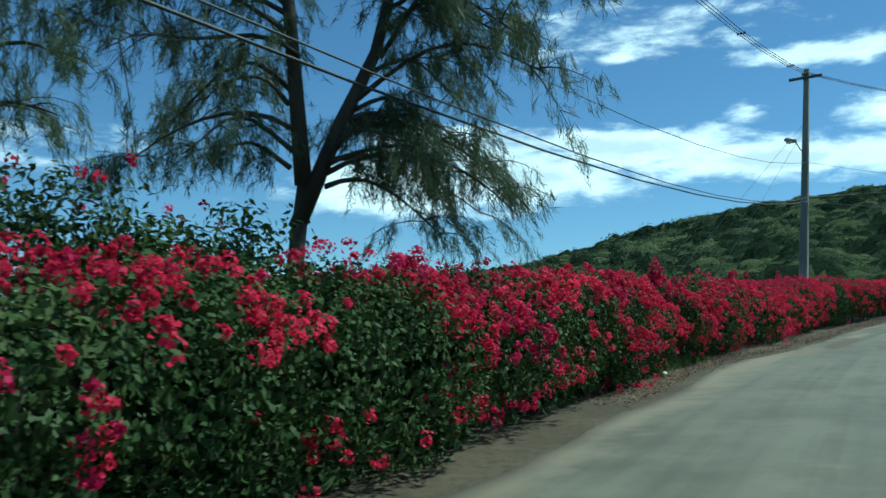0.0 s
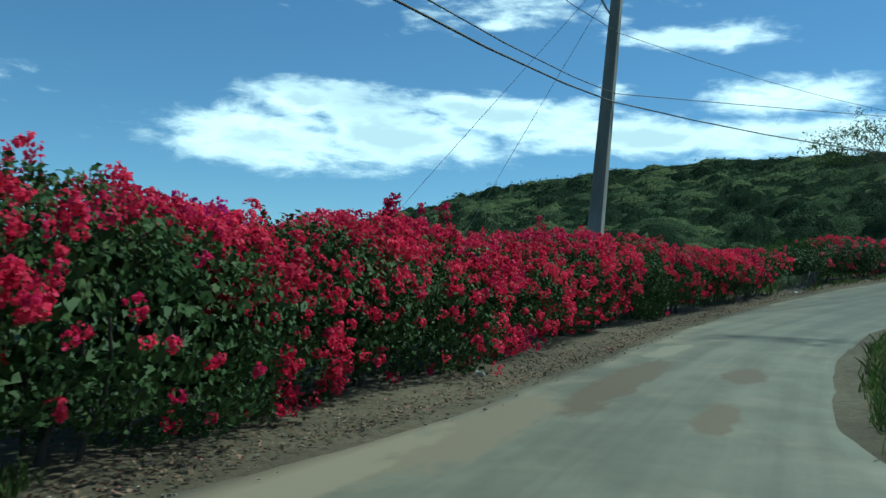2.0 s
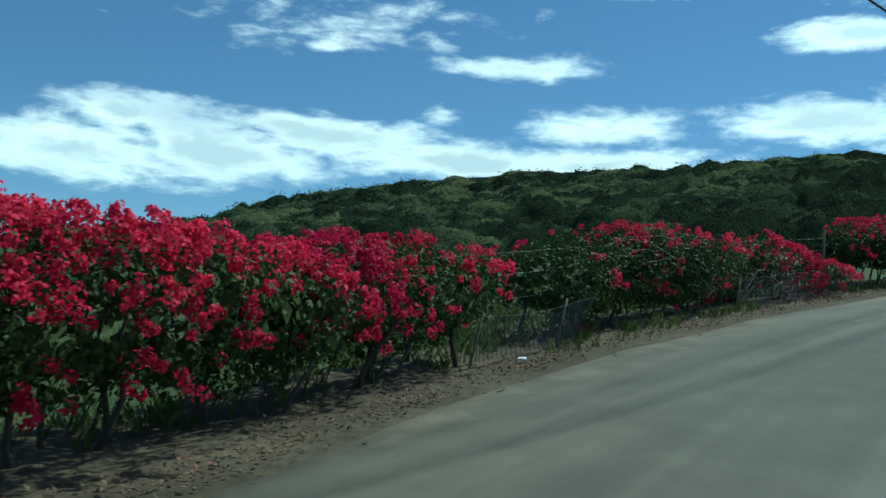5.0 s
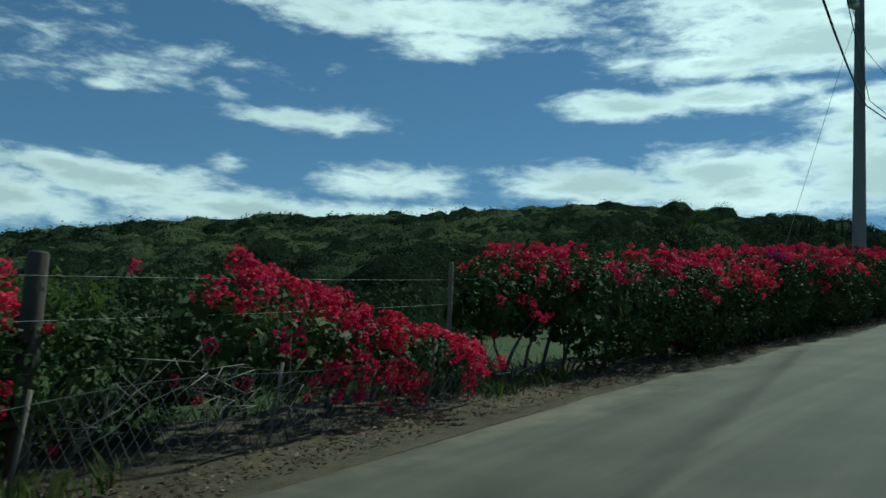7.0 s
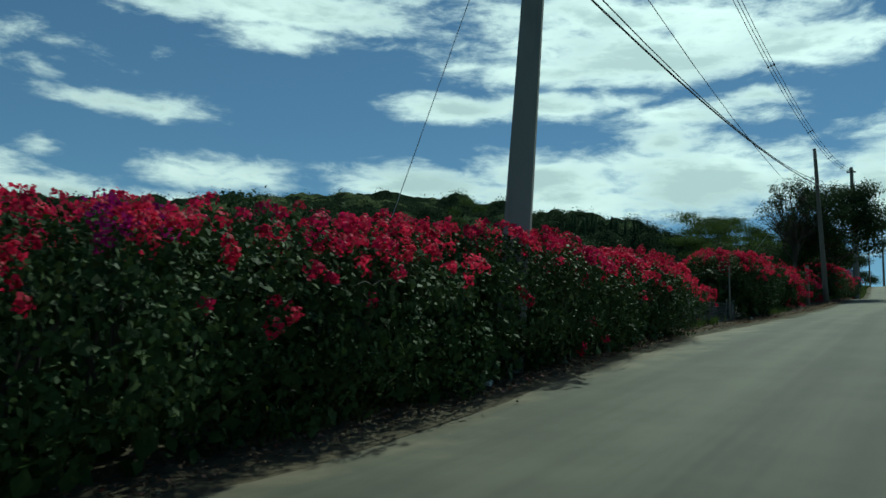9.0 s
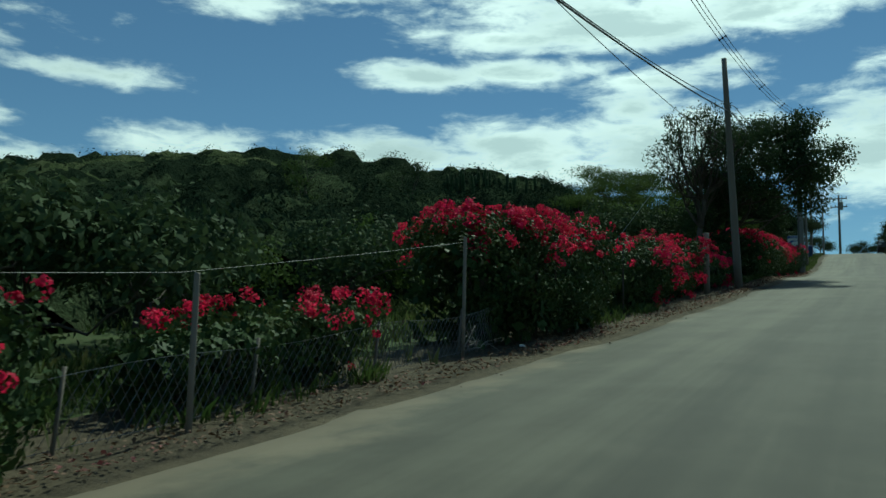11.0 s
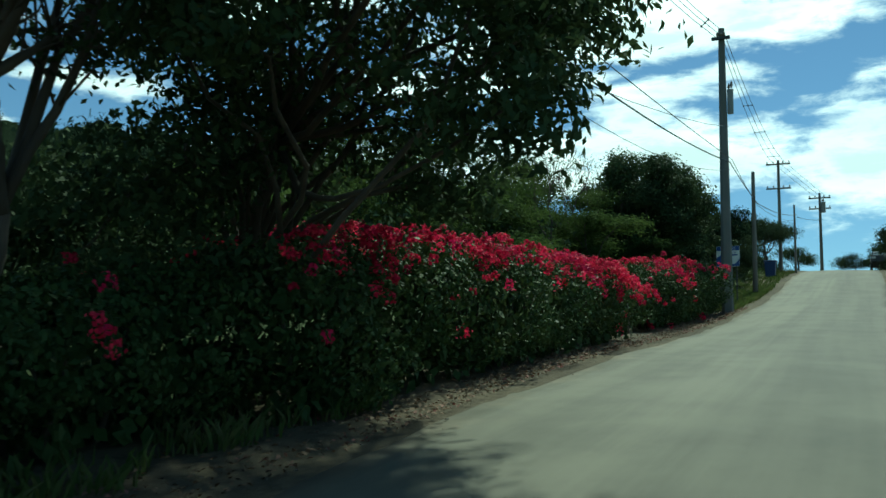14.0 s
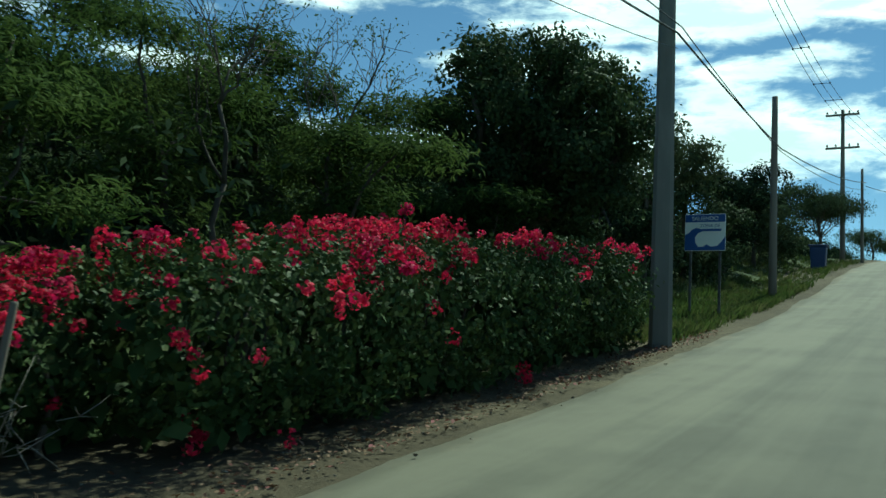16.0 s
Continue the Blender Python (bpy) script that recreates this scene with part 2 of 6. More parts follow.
def make_road_material():
    mat, n, out = material("worn_asphalt")
    uv = n.add("ShaderNodeUVMap").outputs[0]          # metres across and along
    coord = n.add("ShaderNodeTexCoord").outputs["Object"]
    xyz = n.add("ShaderNodeSeparateXYZ")
    n.wire(uv, xyz.inputs[0])
    across, along = xyz.outputs[0], xyz.outputs[1]
    streak = n.noise(n.joined(n.math("MULTIPLY", across, 1.6), n.math("MULTIPLY", along, 0.035)), 1.0, 5.0, 0.6)
    grain = n.noise(coord, 90.0, 4.0, 0.7)
    mottle = n.noise(coord, 0.7, 5.0, 0.6)
    f = n.math("ADD", n.math("MULTIPLY", streak, 0.55), n.math("MULTIPLY", mottle, 0.45))
    base = n.mix(n.mapped(f, 0.36, 0.64), (0.082, 0.076, 0.050, 1), (0.152, 0.141, 0.096, 1))
    base = n.mix(n.mapped(grain, 0.35, 0.75, 0.0, 0.35), base, (0.10, 0.10, 0.09, 1))
    # the lower stretch is paler with dust, the climb a darker mix
    # right lane darkened in colour to imitate reflections in the windscreen
    lane = n.math("ADD", across, n.math("MULTIPLY", n.math("SUBTRACT", streak, 0.5), 2.2))
    toned = n.mapped(along, 40.0, 66.0, 1.0, n.mapped(lane, 1.0, 2.6, n.mapped(along, 96.0, 136.0, 0.47, 0.66), n.mapped(along, 96.0, 136.0, 0.68, 0.92)))
    shade = n.add("ShaderNodeVectorMath")
    shade.operation = "SCALE"
    n.wire(base, shade.inputs[0])
    n.wire(toned, shade.inputs["Scale"])
    base = shade.outputs[0]
    # hair cracks
    crack = n.add("ShaderNodeTexVoronoi")
    crack.feature = "DISTANCE_TO_EDGE"
    n.wire(coord, crack.inputs["Vector"])
    crack.inputs["Scale"].default_value = 0.55
    line = n.math("MULTIPLY", n.mapped(n.math("ADD", crack.outputs["Distance"], n.math("MULTIPLY", n.math("SUBTRACT", mottle, 0.5), 0.03)), 0.0, 0.008, 1.0, 0.0), n.mapped(n.noise(coord, 0.25, 2.0), 0.52, 0.62))
    base = n.mix(n.math("MULTIPLY", line, 0.15), base, (0.07, 0.065, 0.055, 1))
    # dust washed in from the sides
    edge = n.math("ADD", n.mapped(across, 2.4, 4.6, smooth=False), n.math("MULTIPLY", n.math("SUBTRACT", n.noise(coord, 0.9, 5.0, 0.65), 0.5), 1.3))
    base = n.mix(n.mapped(n.math("ADD", edge, n.mapped(along, 40.0, 52.0, 0.60, 0.0)), 0.60, 1.05, 0.0, 0.75), base, (0.205, 0.168, 0.112, 1))
    # mud and sand left by puddles: along, across, half length, half width, tone
    ragged = n.math("MULTIPLY", n.math("SUBTRACT", n.noise(n.joined(n.math("MULTIPLY", across, 2.2), n.math("MULTIPLY", along, 0.8)), 1.5, 6.0, 0.65), 0.5), 1.7)
    for at, side, long, wide, tone in ((33.9, 2.1, 3.4, 0.40, (0.090, 0.063, 0.036, 1)), (35.6, 0.55, 1.0, 0.34, (0.090, 0.063, 0.036, 1)), (31.4, 0.52, 1.1, 0.26, (0.105, 0.075, 0.043, 1)),
                                       (29.6, 2.7, 2.6, 0.5, (0.16, 0.125, 0.08, 1)), (38.8, 2.4, 1.4, 0.3, (0.19, 0.165, 0.11, 1)), (26.0, 3.3, 4.0, 0.5, (0.20, 0.16, 0.105, 1))):
        u, v = n.math("DIVIDE", n.math("SUBTRACT", along, at), long), n.math("DIVIDE", n.math("SUBTRACT", across, side), wide)
        r = n.math("SQRT", n.math("ADD", n.math("MULTIPLY", u, u), n.math("MULTIPLY", v, v)))
        base = n.mix(n.mapped(n.math("ADD", r, ragged), 0.80, 1.12, 0.92, 0.0), base, tone)
    bsdf = n.add("ShaderNodeBsdfPrincipled")
    n.wire(base, bsdf.inputs["Base Color"])
    bsdf.inputs["Roughness"].default_value = 0.82
    bsdf.inputs["Specular IOR Level"].default_value = 0.35
    n.wire(bump(n, n.math("ADD", grain, n.math("MULTIPLY", mottle, 2.0)), 0.35, 0.006), bsdf.inputs["Normal"])
    n.wire(bsdf.outputs[0], out.inputs[0])
    return mat


def make_soil_material(name, tones, scale=1.0):
    mat, n, out = material(name)
    coord = n.add("ShaderNodeTexCoord").outputs["Object"]
    a, b, c = n.noise(coord, 0.35 * scale, 5.0, 0.6), n.noise(coord, 6.0 * scale, 6.0, 0.7), n.noise(coord, 45.0 * scale, 4.0, 0.7)
    base = n.mix(n.mapped(a, 0.35, 0.65), (*tones[0], 1), (*tones[1], 1))
    base = n.mix(n.mapped(b, 0.42, 0.68, 0.0, 0.8), base, (*tones[2], 1))
    base = n.mix(n.mapped(c, 0.5, 0.8, 0.0, 0.6), base, (*tones[3], 1))
    bsdf = n.add("ShaderNodeBsdfPrincipled")
    n.wire(base, bsdf.inputs["Base Color"])
    bsdf.inputs["Roughness"].default_value = 0.95
    bsdf.inputs["Specular IOR Level"].default_value = 0.2
    n.wire(bump(n, n.math("ADD", b, n.math("MULTIPLY", c, 0.5)), 0.7, 0.04), bsdf.inputs["Normal"])
    n.wire(bsdf.outputs[0], out.inputs[0])
    return mat


ASPHALT = make_road_material()
SOIL = make_soil_material("dry_soil", [(0.070, 0.055, 0.034), (0.112, 0.090, 0.056), (0.044, 0.035, 0.022), (0.19, 0.16, 0.11)])
MEADOW = make_soil_material("meadow", [(0.036, 0.060, 0.018), (0.058, 0.082, 0.025), (0.080, 0.082, 0.036), (0.028, 0.044, 0.014)], 0.6)
BRACT = leafy("bract", [(0.30, 0.005, 0.034), (0.52, 0.010, 0.060), (0.68, 0.024, 0.086), (0.78, 0.042, 0.120)], 1.6, 0.65, 0.46, 0.2)
BRACT_DEEP = leafy("bract_deep", [(0.34, 0.005, 0.055), (0.56, 0.010, 0.100), (0.64, 0.016, 0.075)], 1.6, 0.65, 0.40, 0.2)
MAGENTA = leafy("magenta_bract", [(0.30, 0.004, 0.13), (0.44, 0.010, 0.21), (0.54, 0.022, 0.27)], 1.2, 0.65, 0.42, 0.2)
LEAF = leafy("bougainvillea_leaf", [(0.027, 0.047, 0.015), (0.047, 0.075, 0.024), (0.086, 0.112, 0.040)], 0.7, 0.55, 0.12, 0.06, 0.36)
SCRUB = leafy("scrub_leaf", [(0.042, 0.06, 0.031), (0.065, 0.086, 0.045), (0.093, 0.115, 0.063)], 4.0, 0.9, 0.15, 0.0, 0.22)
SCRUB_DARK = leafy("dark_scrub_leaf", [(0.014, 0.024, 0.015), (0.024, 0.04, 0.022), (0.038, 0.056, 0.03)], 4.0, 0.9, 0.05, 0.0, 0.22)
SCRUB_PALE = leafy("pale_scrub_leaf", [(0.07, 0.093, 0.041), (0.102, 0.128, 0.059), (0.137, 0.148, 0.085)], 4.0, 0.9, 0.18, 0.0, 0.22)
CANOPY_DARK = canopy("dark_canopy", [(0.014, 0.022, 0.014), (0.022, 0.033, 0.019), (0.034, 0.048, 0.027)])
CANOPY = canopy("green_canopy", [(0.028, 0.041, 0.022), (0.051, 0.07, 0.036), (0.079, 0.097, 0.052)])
CANOPY_PALE = canopy("pale_canopy", [(0.056, 0.075, 0.032), (0.09, 0.113, 0.05), (0.125, 0.138, 0.075)])
FEATHER = leafy("acacia_leaf", [(0.040, 0.066, 0.018), (0.066, 0.100, 0.027), (0.100, 0.136, 0.040)], 1.8, 0.8, 0.35, 0.03, 0.25)
DARKLEAF = leafy("dark_leaf", [(0.034, 0.053, 0.025), (0.051, 0.076, 0.033), (0.074, 0.102, 0.044)], 2.0, 0.7, 0.18, 0.05, 0.4)
NEEDLE = leafy("casuarina_needle", [(0.066, 0.090, 0.050), (0.100, 0.130, 0.068), (0.140, 0.168, 0.086)], 1.5, 0.6, 0.35, 0.3)
GRASS = leafy("grass_blade", [(0.052, 0.086, 0.020), (0.090, 0.122, 0.034), (0.140, 0.140, 0.058)], 2.0, 0.7, 0.40, 0.12)
LITTER = leafy("leaf_litter", [(0.075, 0.045, 0.025), (0.14, 0.088, 0.05), (0.20, 0.125, 0.08), (0.25, 0.08, 0.085)], 0.8, 0.8, 0.1, 0.3)
BARK = plain("bark", (0.048, 0.038, 0.030), (0.105, 0.085, 0.066), 14.0, 0.9, relief=0.8, stretch=(1, 1, 0.25), depth=0.03)
TWIG = plain("grey_twig", (0.22, 0.19, 0.16), (0.36, 0.32, 0.28), 20.0, 0.9, relief=0.4)
CONCRETE = plain("weathered_concrete", (0.15, 0.145, 0.13), (0.26, 0.25, 0.225), 7.0, 0.85, relief=0.3, stretch=(1, 1, 0.3))
POLEWOOD = plain("weathered_pole_wood", (0.14, 0.115, 0.09), (0.25, 0.215, 0.175), 10.0, 0.9, relief=0.5, stretch=(1, 1, 0.08))
STEEL = plain("galvanised_steel", (0.32, 0.33, 0.33), (0.45, 0.46, 0.46), 20.0, 0.5, 0.7, 0.1)
DARKSTEEL = plain("dull_dark_steel", (0.06, 0.06, 0.06), (0.12, 0.115, 0.11), 20.0, 0.6, 0.5, 0.1)
CABLE = plain("black_cable", (0.018, 0.018, 0.018), (0.035, 0.034, 0.032), 30.0, 0.6, 0.0, 0.05)
WIREMETAL = plain("rusty_fence_wire", (0.16, 0.15, 0.14), (0.27, 0.26, 0.245), 30.0, 0.6, 0.5, 0.1)
STONE = plain("grey_stone", (0.11, 0.092, 0.066), (0.24, 0.205, 0.155), 8.0, 0.95, relief=0.4)
LAMPGREY = plain("lamp_grey_paint", (0.25, 0.26, 0.27), (0.34, 0.35, 0.36), 12.0, 0.5, 0.2, 0.05)
GLASS = plain("lamp_lens", (0.55, 0.55, 0.52), (0.62, 0.62, 0.58), 12.0, 0.25, 0.0, 0.02)
SIGNBLUE = plain("sign_blue", (0.020, 0.070, 0.26), (0.028, 0.085, 0.30), 6.0, 0.4, 0.0, 0.03)
SIGNWHITE = plain("sign_white", (0.72, 0.74, 0.74), (0.80, 0.81, 0.80), 6.0, 0.4, 0.0, 0.03)
BLUEPLASTIC = plain("blue_plastic", (0.012, 0.035, 0.12), (0.02, 0.05, 0.16), 6.0, 0.45, 0.0, 0.05)
PORCELAIN = plain("insulator_porcelain", (0.20, 0.16, 0.13), (0.28, 0.23, 0.19), 6.0, 0.2, 0.0, 0.02)
RUBBISH = plain("white_plastic_scrap", (0.70, 0.72, 0.72), (0.80, 0.80, 0.78), 9.0, 0.5, 0.0, 0.1)


# ---- the lie of the land ----
def spline(points, step=0.5):
    """A smooth line through the points (Catmull-Rom), sampled evenly."""
    p = np.array(points, float)
    p = np.vstack([2 * p[0] - p[1], p, 2 * p[-1] - p[-2]])
    out = []
    for i in range(1, len(p) - 2):
        u = np.linspace(0, 1, 26, endpoint=False)[:, None]
        a, b, c, d = p[i - 1 : i + 3]
        out.append(0.5 * (2 * b + (c - a) * u + (2 * a - 5 * b + 4 * c - d) * u**2 + (3 * b - a - 3 * c + d) * u**3))
    q = np.vstack(out + [p[-2:-1]])
    length = np.r_[0, np.cumsum(np.linalg.norm(np.diff(q[:, :2], axis=0), axis=1))]
    at = np.arange(0, length[-1], step)
    return np.stack([np.interp(at, length, q[:, k]) for k in range(3)], 1), at


LINE, LINE_S = spline(ROAD)
LINE_S = LINE_S - 24.0                      # metres along the road from the start of the drive
TANGENT = np.gradient(LINE[:, :2], axis=0)
TANGENT /= np.linalg.norm(TANGENT, axis=1)[:, None]


def bank(s):
    return np.interp(s, [48, 62, 92, 106], [0.0, 0.055, 0.055, 0.012])


def left_edge(s):
    return np.interp(s, [-24, 7, 11, 17, 21, 26, 31, 38, 45, 55, 60, 63, 67, 72, 85, 90, 99, 106, 110, 120, 131, 136, 141, 147, 152, 158, 170, 190, 250],
                     [3.5, 3.5, 3.57, 3.5, 3.85, 3.9, 3.3, 3.12, 3.7, 4.4, 4.58, 4.28, 4.35, 4.5, 4.42, 4.5, 4.85, 4.4, 4.17, 4.08, 4.05, 4.25, 4.3, 4.0, 4.06, 4.12, 4.18, 4.4, 4.4])


def right_edge(s):
    return np.interp(s, [-24, 20, 24, 28, 31.5, 42, 46, 60, 140, 152, 165, 180, 250], [-1.8, -1.8, -1.9, -1.35, -0.85, -0.68, -0.75, -1.6, -1.5, -0.9, -1.0, -1.3, -1.3])


def on_road(s, l, up=0.0):
    """World places from metres along the road, metres to its left and metres above its surface."""
    s, l = np.asarray(s, float), np.asarray(l, float)
    x, y, z = (np.interp(s, LINE_S, LINE[:, k]) for k in range(3))
    tx, ty = np.interp(s, LINE_S, TANGENT[:, 0]), np.interp(s, LINE_S, TANGENT[:, 1])
    lift = bank(s) * np.clip(l, -2, 7)
    return np.stack([x - ty * l, y + tx * l, z + lift + up], -1)


RIDGE = np.array([(-300, 330, 6), (-140, 310, 10), (-60, 305, 17), (7, 288, 22.5), (25, 275, 23.2), (58, 257, 31.6), (80, 230, 35.2), (100, 202, 35.2),
                  (113, 165, 32.2), (119, 135, 30.4), (121, 106, 23.9), (150, 112, 25.5), (200, 135, 29), (300, 170, 33), (420, 210, 30)], float)
RIDGE_LINE = np.vstack([np.linspace(a, b, 40, endpoint=False) for a, b in zip(RIDGE[:-1], RIDGE[1:])])


def hashed(x, y, scale, seed=0.0):
    """Cheap smooth noise from sines, -1 to 1."""
    u, v = x / scale + seed, y / scale - seed * 1.7
    return (np.sin(u * 1.3 + 2.1 * np.sin(v * 0.9)) + np.sin(v * 1.7 + 1.3 * np.sin(u * 1.1 + 1.0)) + np.sin((u + v) * 0.8 + 0.5)) / 3


def nearest(points, lines):
    best, index = np.full(len(points), 1e12), np.zeros(len(points), int)
    for i in range(0, len(lines)):
        d = (points[:, 0] - lines[i, 0]) ** 2 + (points[:, 1] - lines[i, 1]) ** 2
        closer = d < best
        best[closer], index[closer] = d[closer], i
    return np.sqrt(best), index


def land(x, y, road_bed=True):
    """Height of the ground at x, y."""
    p = np.stack([np.ravel(x), np.ravel(y)], 1).astype(float)
    far, i = nearest(p, LINE[::2])
    i = np.minimum(i * 2, len(LINE) - 1)
    away = p - LINE[i, :2]
    l = TANGENT[i, 0] * away[:, 1] - TANGENT[i, 1] * away[:, 0]
    l = np.where(np.abs(l) < far * 0.98, np.sign(l) * far, l)
    s = LINE_S[i]
    z = LINE[i, 2] + bank(s) * np.clip(l, -2, 7)
    hill, j = nearest(p, RIDGE_LINE)
    beyond = np.maximum(l - 6.0, 0.0)
    w = beyond / (beyond + hill + 1e-6)
    rise = z + (RIDGE_LINE[j, 2] - z) * w ** np.interp(p[:, 0], [40, 110], [3.1, 1.35])
    dip = -0.5 * np.exp(-(((l - 13) / 7) ** 2)) * np.interp(s, [40, 55, 78, 90], [0, 1, 1, 0])
    z = np.where(l > 6, rise + dip, z)
    z = np.where(l < -2.5, z + np.minimum((-2.5 - l) * 0.06, 1.5) - np.maximum(-l - 60, 0) * 0.02, z)
    z = z + np.clip((np.abs(l - 1) - 6) / 10, 0, 1) * 0.25 * hashed(p[:, 0], p[:, 1], 6.0)
    if road_bed:
        z = z - 0.16 * np.clip((6.6 - l) / 0.8, 0, 1) * np.clip((l + 4.6) / 0.8, 0, 1)
    return z


# ---- helpers for things ----
def thing(name, label, category, group="", at=(0, 0, 0)):
    ob = tagged(new(name), label, category, group)
    ob.empty_display_size = 0.2
    ob.location = at
    return ob


def attach(name, mesh, parent=None, label=""):
    ob = new(name, mesh)
    if parent is not None:
        ob.parent = parent
        ob.matrix_parent_inverse = Matrix.Translation(-parent.location)
    if label:
        ob["label"] = label
    return ob


def part(name, bm, mat, parent=None, label="", smooth=False):
    mesh = bpy.data.meshes.new(name)
    bm.to_mesh(mesh)
    bm.free()
    mesh.materials.append(mat)
    if smooth:
        mesh.shade_smooth()
    return attach(name, mesh, parent, label)


def quads(name, verts, mats, slots=None, smooth=False):
    """One mesh from many loose quads: verts (n, 4, 3)."""
    n = len(verts)
    mesh = bpy.data.meshes.new(name)
    mesh.vertices.add(4 * n)
    mesh.vertices.foreach_set("co", np.ascontiguousarray(verts, np.float32).ravel())
    mesh.loops.add(4 * n)
    mesh.loops.foreach_set("vertex_index", np.arange(4 * n, dtype=np.int32))
    mesh.polygons.add(n)
    mesh.polygons.foreach_set("loop_start", np.arange(0, 4 * n, 4, dtype=np.int32))
    for mat in mats if isinstance(mats, (list, tuple)) else [mats]:
        mesh.materials.append(mat)
    if slots is not None:
        mesh.polygons.foreach_set("material_index", np.ascontiguousarray(slots, np.int32))
    mesh.update(calc_edges=True)
    return mesh


def sheet(name, grid, mat, uv=None, smooth=True):
    """One mesh from a grid of places (rows, columns, 3)."""
    r, c = grid.shape[:2]
    k = np.arange(r * c).reshape(r, c)
    faces = np.stack([k[:-1, :-1], k[:-1, 1:], k[1:, 1:], k[1:, :-1]], -1).reshape(-1, 4)
    mesh = bpy.data.meshes.new(name)
    mesh.vertices.add(r * c)
    mesh.vertices.foreach_set("co", np.ascontiguousarray(grid, np.float32).ravel())
    mesh.loops.add(faces.size)
    mesh.loops.foreach_set("vertex_index", np.ascontiguousarray(faces, np.int32).ravel())
    mesh.polygons.add(len(faces))
    mesh.polygons.foreach_set("loop_start", np.arange(0, faces.size, 4, dtype=np.int32))
    mesh.materials.append(mat)
    mesh.update(calc_edges=True)
    if uv is not None:
        layer = mesh.uv_layers.new(name="UVMap")
        layer.data.foreach_set("uv", np.ascontiguousarray(uv.reshape(-1, 2)[faces.ravel()], np.float32).ravel())
    if smooth:
        mesh.shade_smooth()
    return mesh


def unit(v):
    return v / np.maximum(np.linalg.norm(v, axis=-1, keepdims=True), 1e-9)


def blades(rng, centres, outward, size, aspect=0.6, spread=0.9, droop=0.0, fold=0.18, follow=None):
    """Pointed leaves: a bent rhombus at each centre, turned at random about its outward way."""
    n = len(centres)
    normal = unit(outward + spread * rng.normal(size=(n, 3)))
    ways = rng.normal(size=(n, 3)) if follow is None else follow + 0.35 * rng.normal(size=(n, 3))
    ways[:, 2] -= droop
    along = unit(ways - normal * np.sum(ways * normal, 1)[:, None])
    side = np.cross(normal, along)
    half = (np.asarray(size) * (0.7 + 0.6 * rng.random(n)) / 2)[:, None]
    tip, tail = centres + along * half, centres - along * half
    mid = centres - along * half * 0.15
    lift = normal * half * fold
    return np.stack([tail, mid + side * half * aspect + lift, tip, mid - side * half * aspect + lift], 1)


def tube(bm, points, radii, sides=7):
    """A round limb through the points, closed at both ends."""
    rings = []
    pts = [Vector(p) for p in points]
    for i, p in enumerate(pts):
        ahead = (pts[min(i + 1, len(pts) - 1)] - pts[max(i - 1, 0)]).normalized()
        a = ahead.orthogonal().normalized()
        if i and rings:
            a = (last - ahead * last.dot(ahead)).normalized()
        last = a
        b = ahead.cross(a)
        rings.append([bm.verts.new(p + (a * math.cos(t) + b * math.sin(t)) * radii[i]) for t in np.linspace(0, 2 * math.pi, sides, endpoint=False)])
    for lower, upper in zip(rings, rings[1:]):
        for k in range(sides):
            bm.faces.new((lower[k], lower[(k + 1) % sides], upper[(k + 1) % sides], upper[k]))
    bm.faces.new(rings[0][::-1])
    bm.faces.new(rings[-1])


def box(bm, centre, size, turn=None, bevel=0.0):
    made = bmesh.ops.create_cube(bm, size=1.0)["verts"]
    m = Matrix.Translation(centre) @ (turn.to_4x4() if turn else Matrix.Identity(4)) @ Matrix.Diagonal((*size, 1))
    bmesh.ops.transform(bm, matrix=m, verts=made)
    if bevel:
        edges = list({e for v in made for e in v.link_edges})
        bmesh.ops.bevel(bm, geom=edges, offset=bevel, segments=2, affect="EDGES", profile=0.6)


# ---- ground, road, shoulders ----
def make_ground():
    near_x, near_y = np.arange(-30, 226, 2.4), np.arange(-30, 126, 2.4)
    grow = np.cumsum(1.12 ** np.arange(1, 52))
    grow = grow[grow < 3000]
    xs = np.r_[-30 - grow[::-1], near_x, 225 + grow]
    ys = np.r_[-30 - grow[::-1], near_y, np.arange(127.5, 330, 3.5), 329 + grow]
    gx, gy = np.meshgrid(xs, ys)
    z = land(gx, gy).reshape(gx.shape)
    out = np.maximum(np.hypot(gx - 80, gy - 100) - 450, 0)
    z = z * np.exp(-out / 500) - 6 * (1 - np.exp(-out / 500))
    tagged(attach("ground", sheet("ground", np.stack([gx, gy, z], -1), MEADOW)), "dry green meadow ground rising to a scrub hill", "ground", kind="structure")


def make_road():
    s = np.arange(-23.5, 248, 0.5)
    rows, uv = [], []
    lo, hi = right_edge(s) + 0.10 * hashed(s, s * 0, 1.3) , left_edge(s) + 0.09 * hashed(s, s * 0, 1.1, 3.0) + 0.05 * hashed(s, s * 0, 0.37, 1.0)
    for f in np.linspace(0, 1, 15):
        l = lo + (hi - lo) * f
        crown = 0.05 * (1 - (2 * f - 1) ** 2) - 0.03 + 0.012 * hashed(s, l, 1.7)
        rows.append(on_road(s, l, crown))
        uv.append(np.stack([l, s], -1))
    # the cut edge of the asphalt
    for l, end in ((lo, 0), (hi, 1)):
        rim = rows[0].copy() if end == 0 else rows[-1].copy()
        rim[:, 2] -= 0.12
        if end == 0:
            rows.insert(0, rim), uv.insert(0, uv[0])
        else:
            rows.append(rim), uv.append(uv[-1])
    tagged(attach("road", sheet("road", np.stack(rows, 1), ASPHALT, np.stack(uv, 1))), "pale worn asphalt road climbing in a right bend", "road", kind="structure")


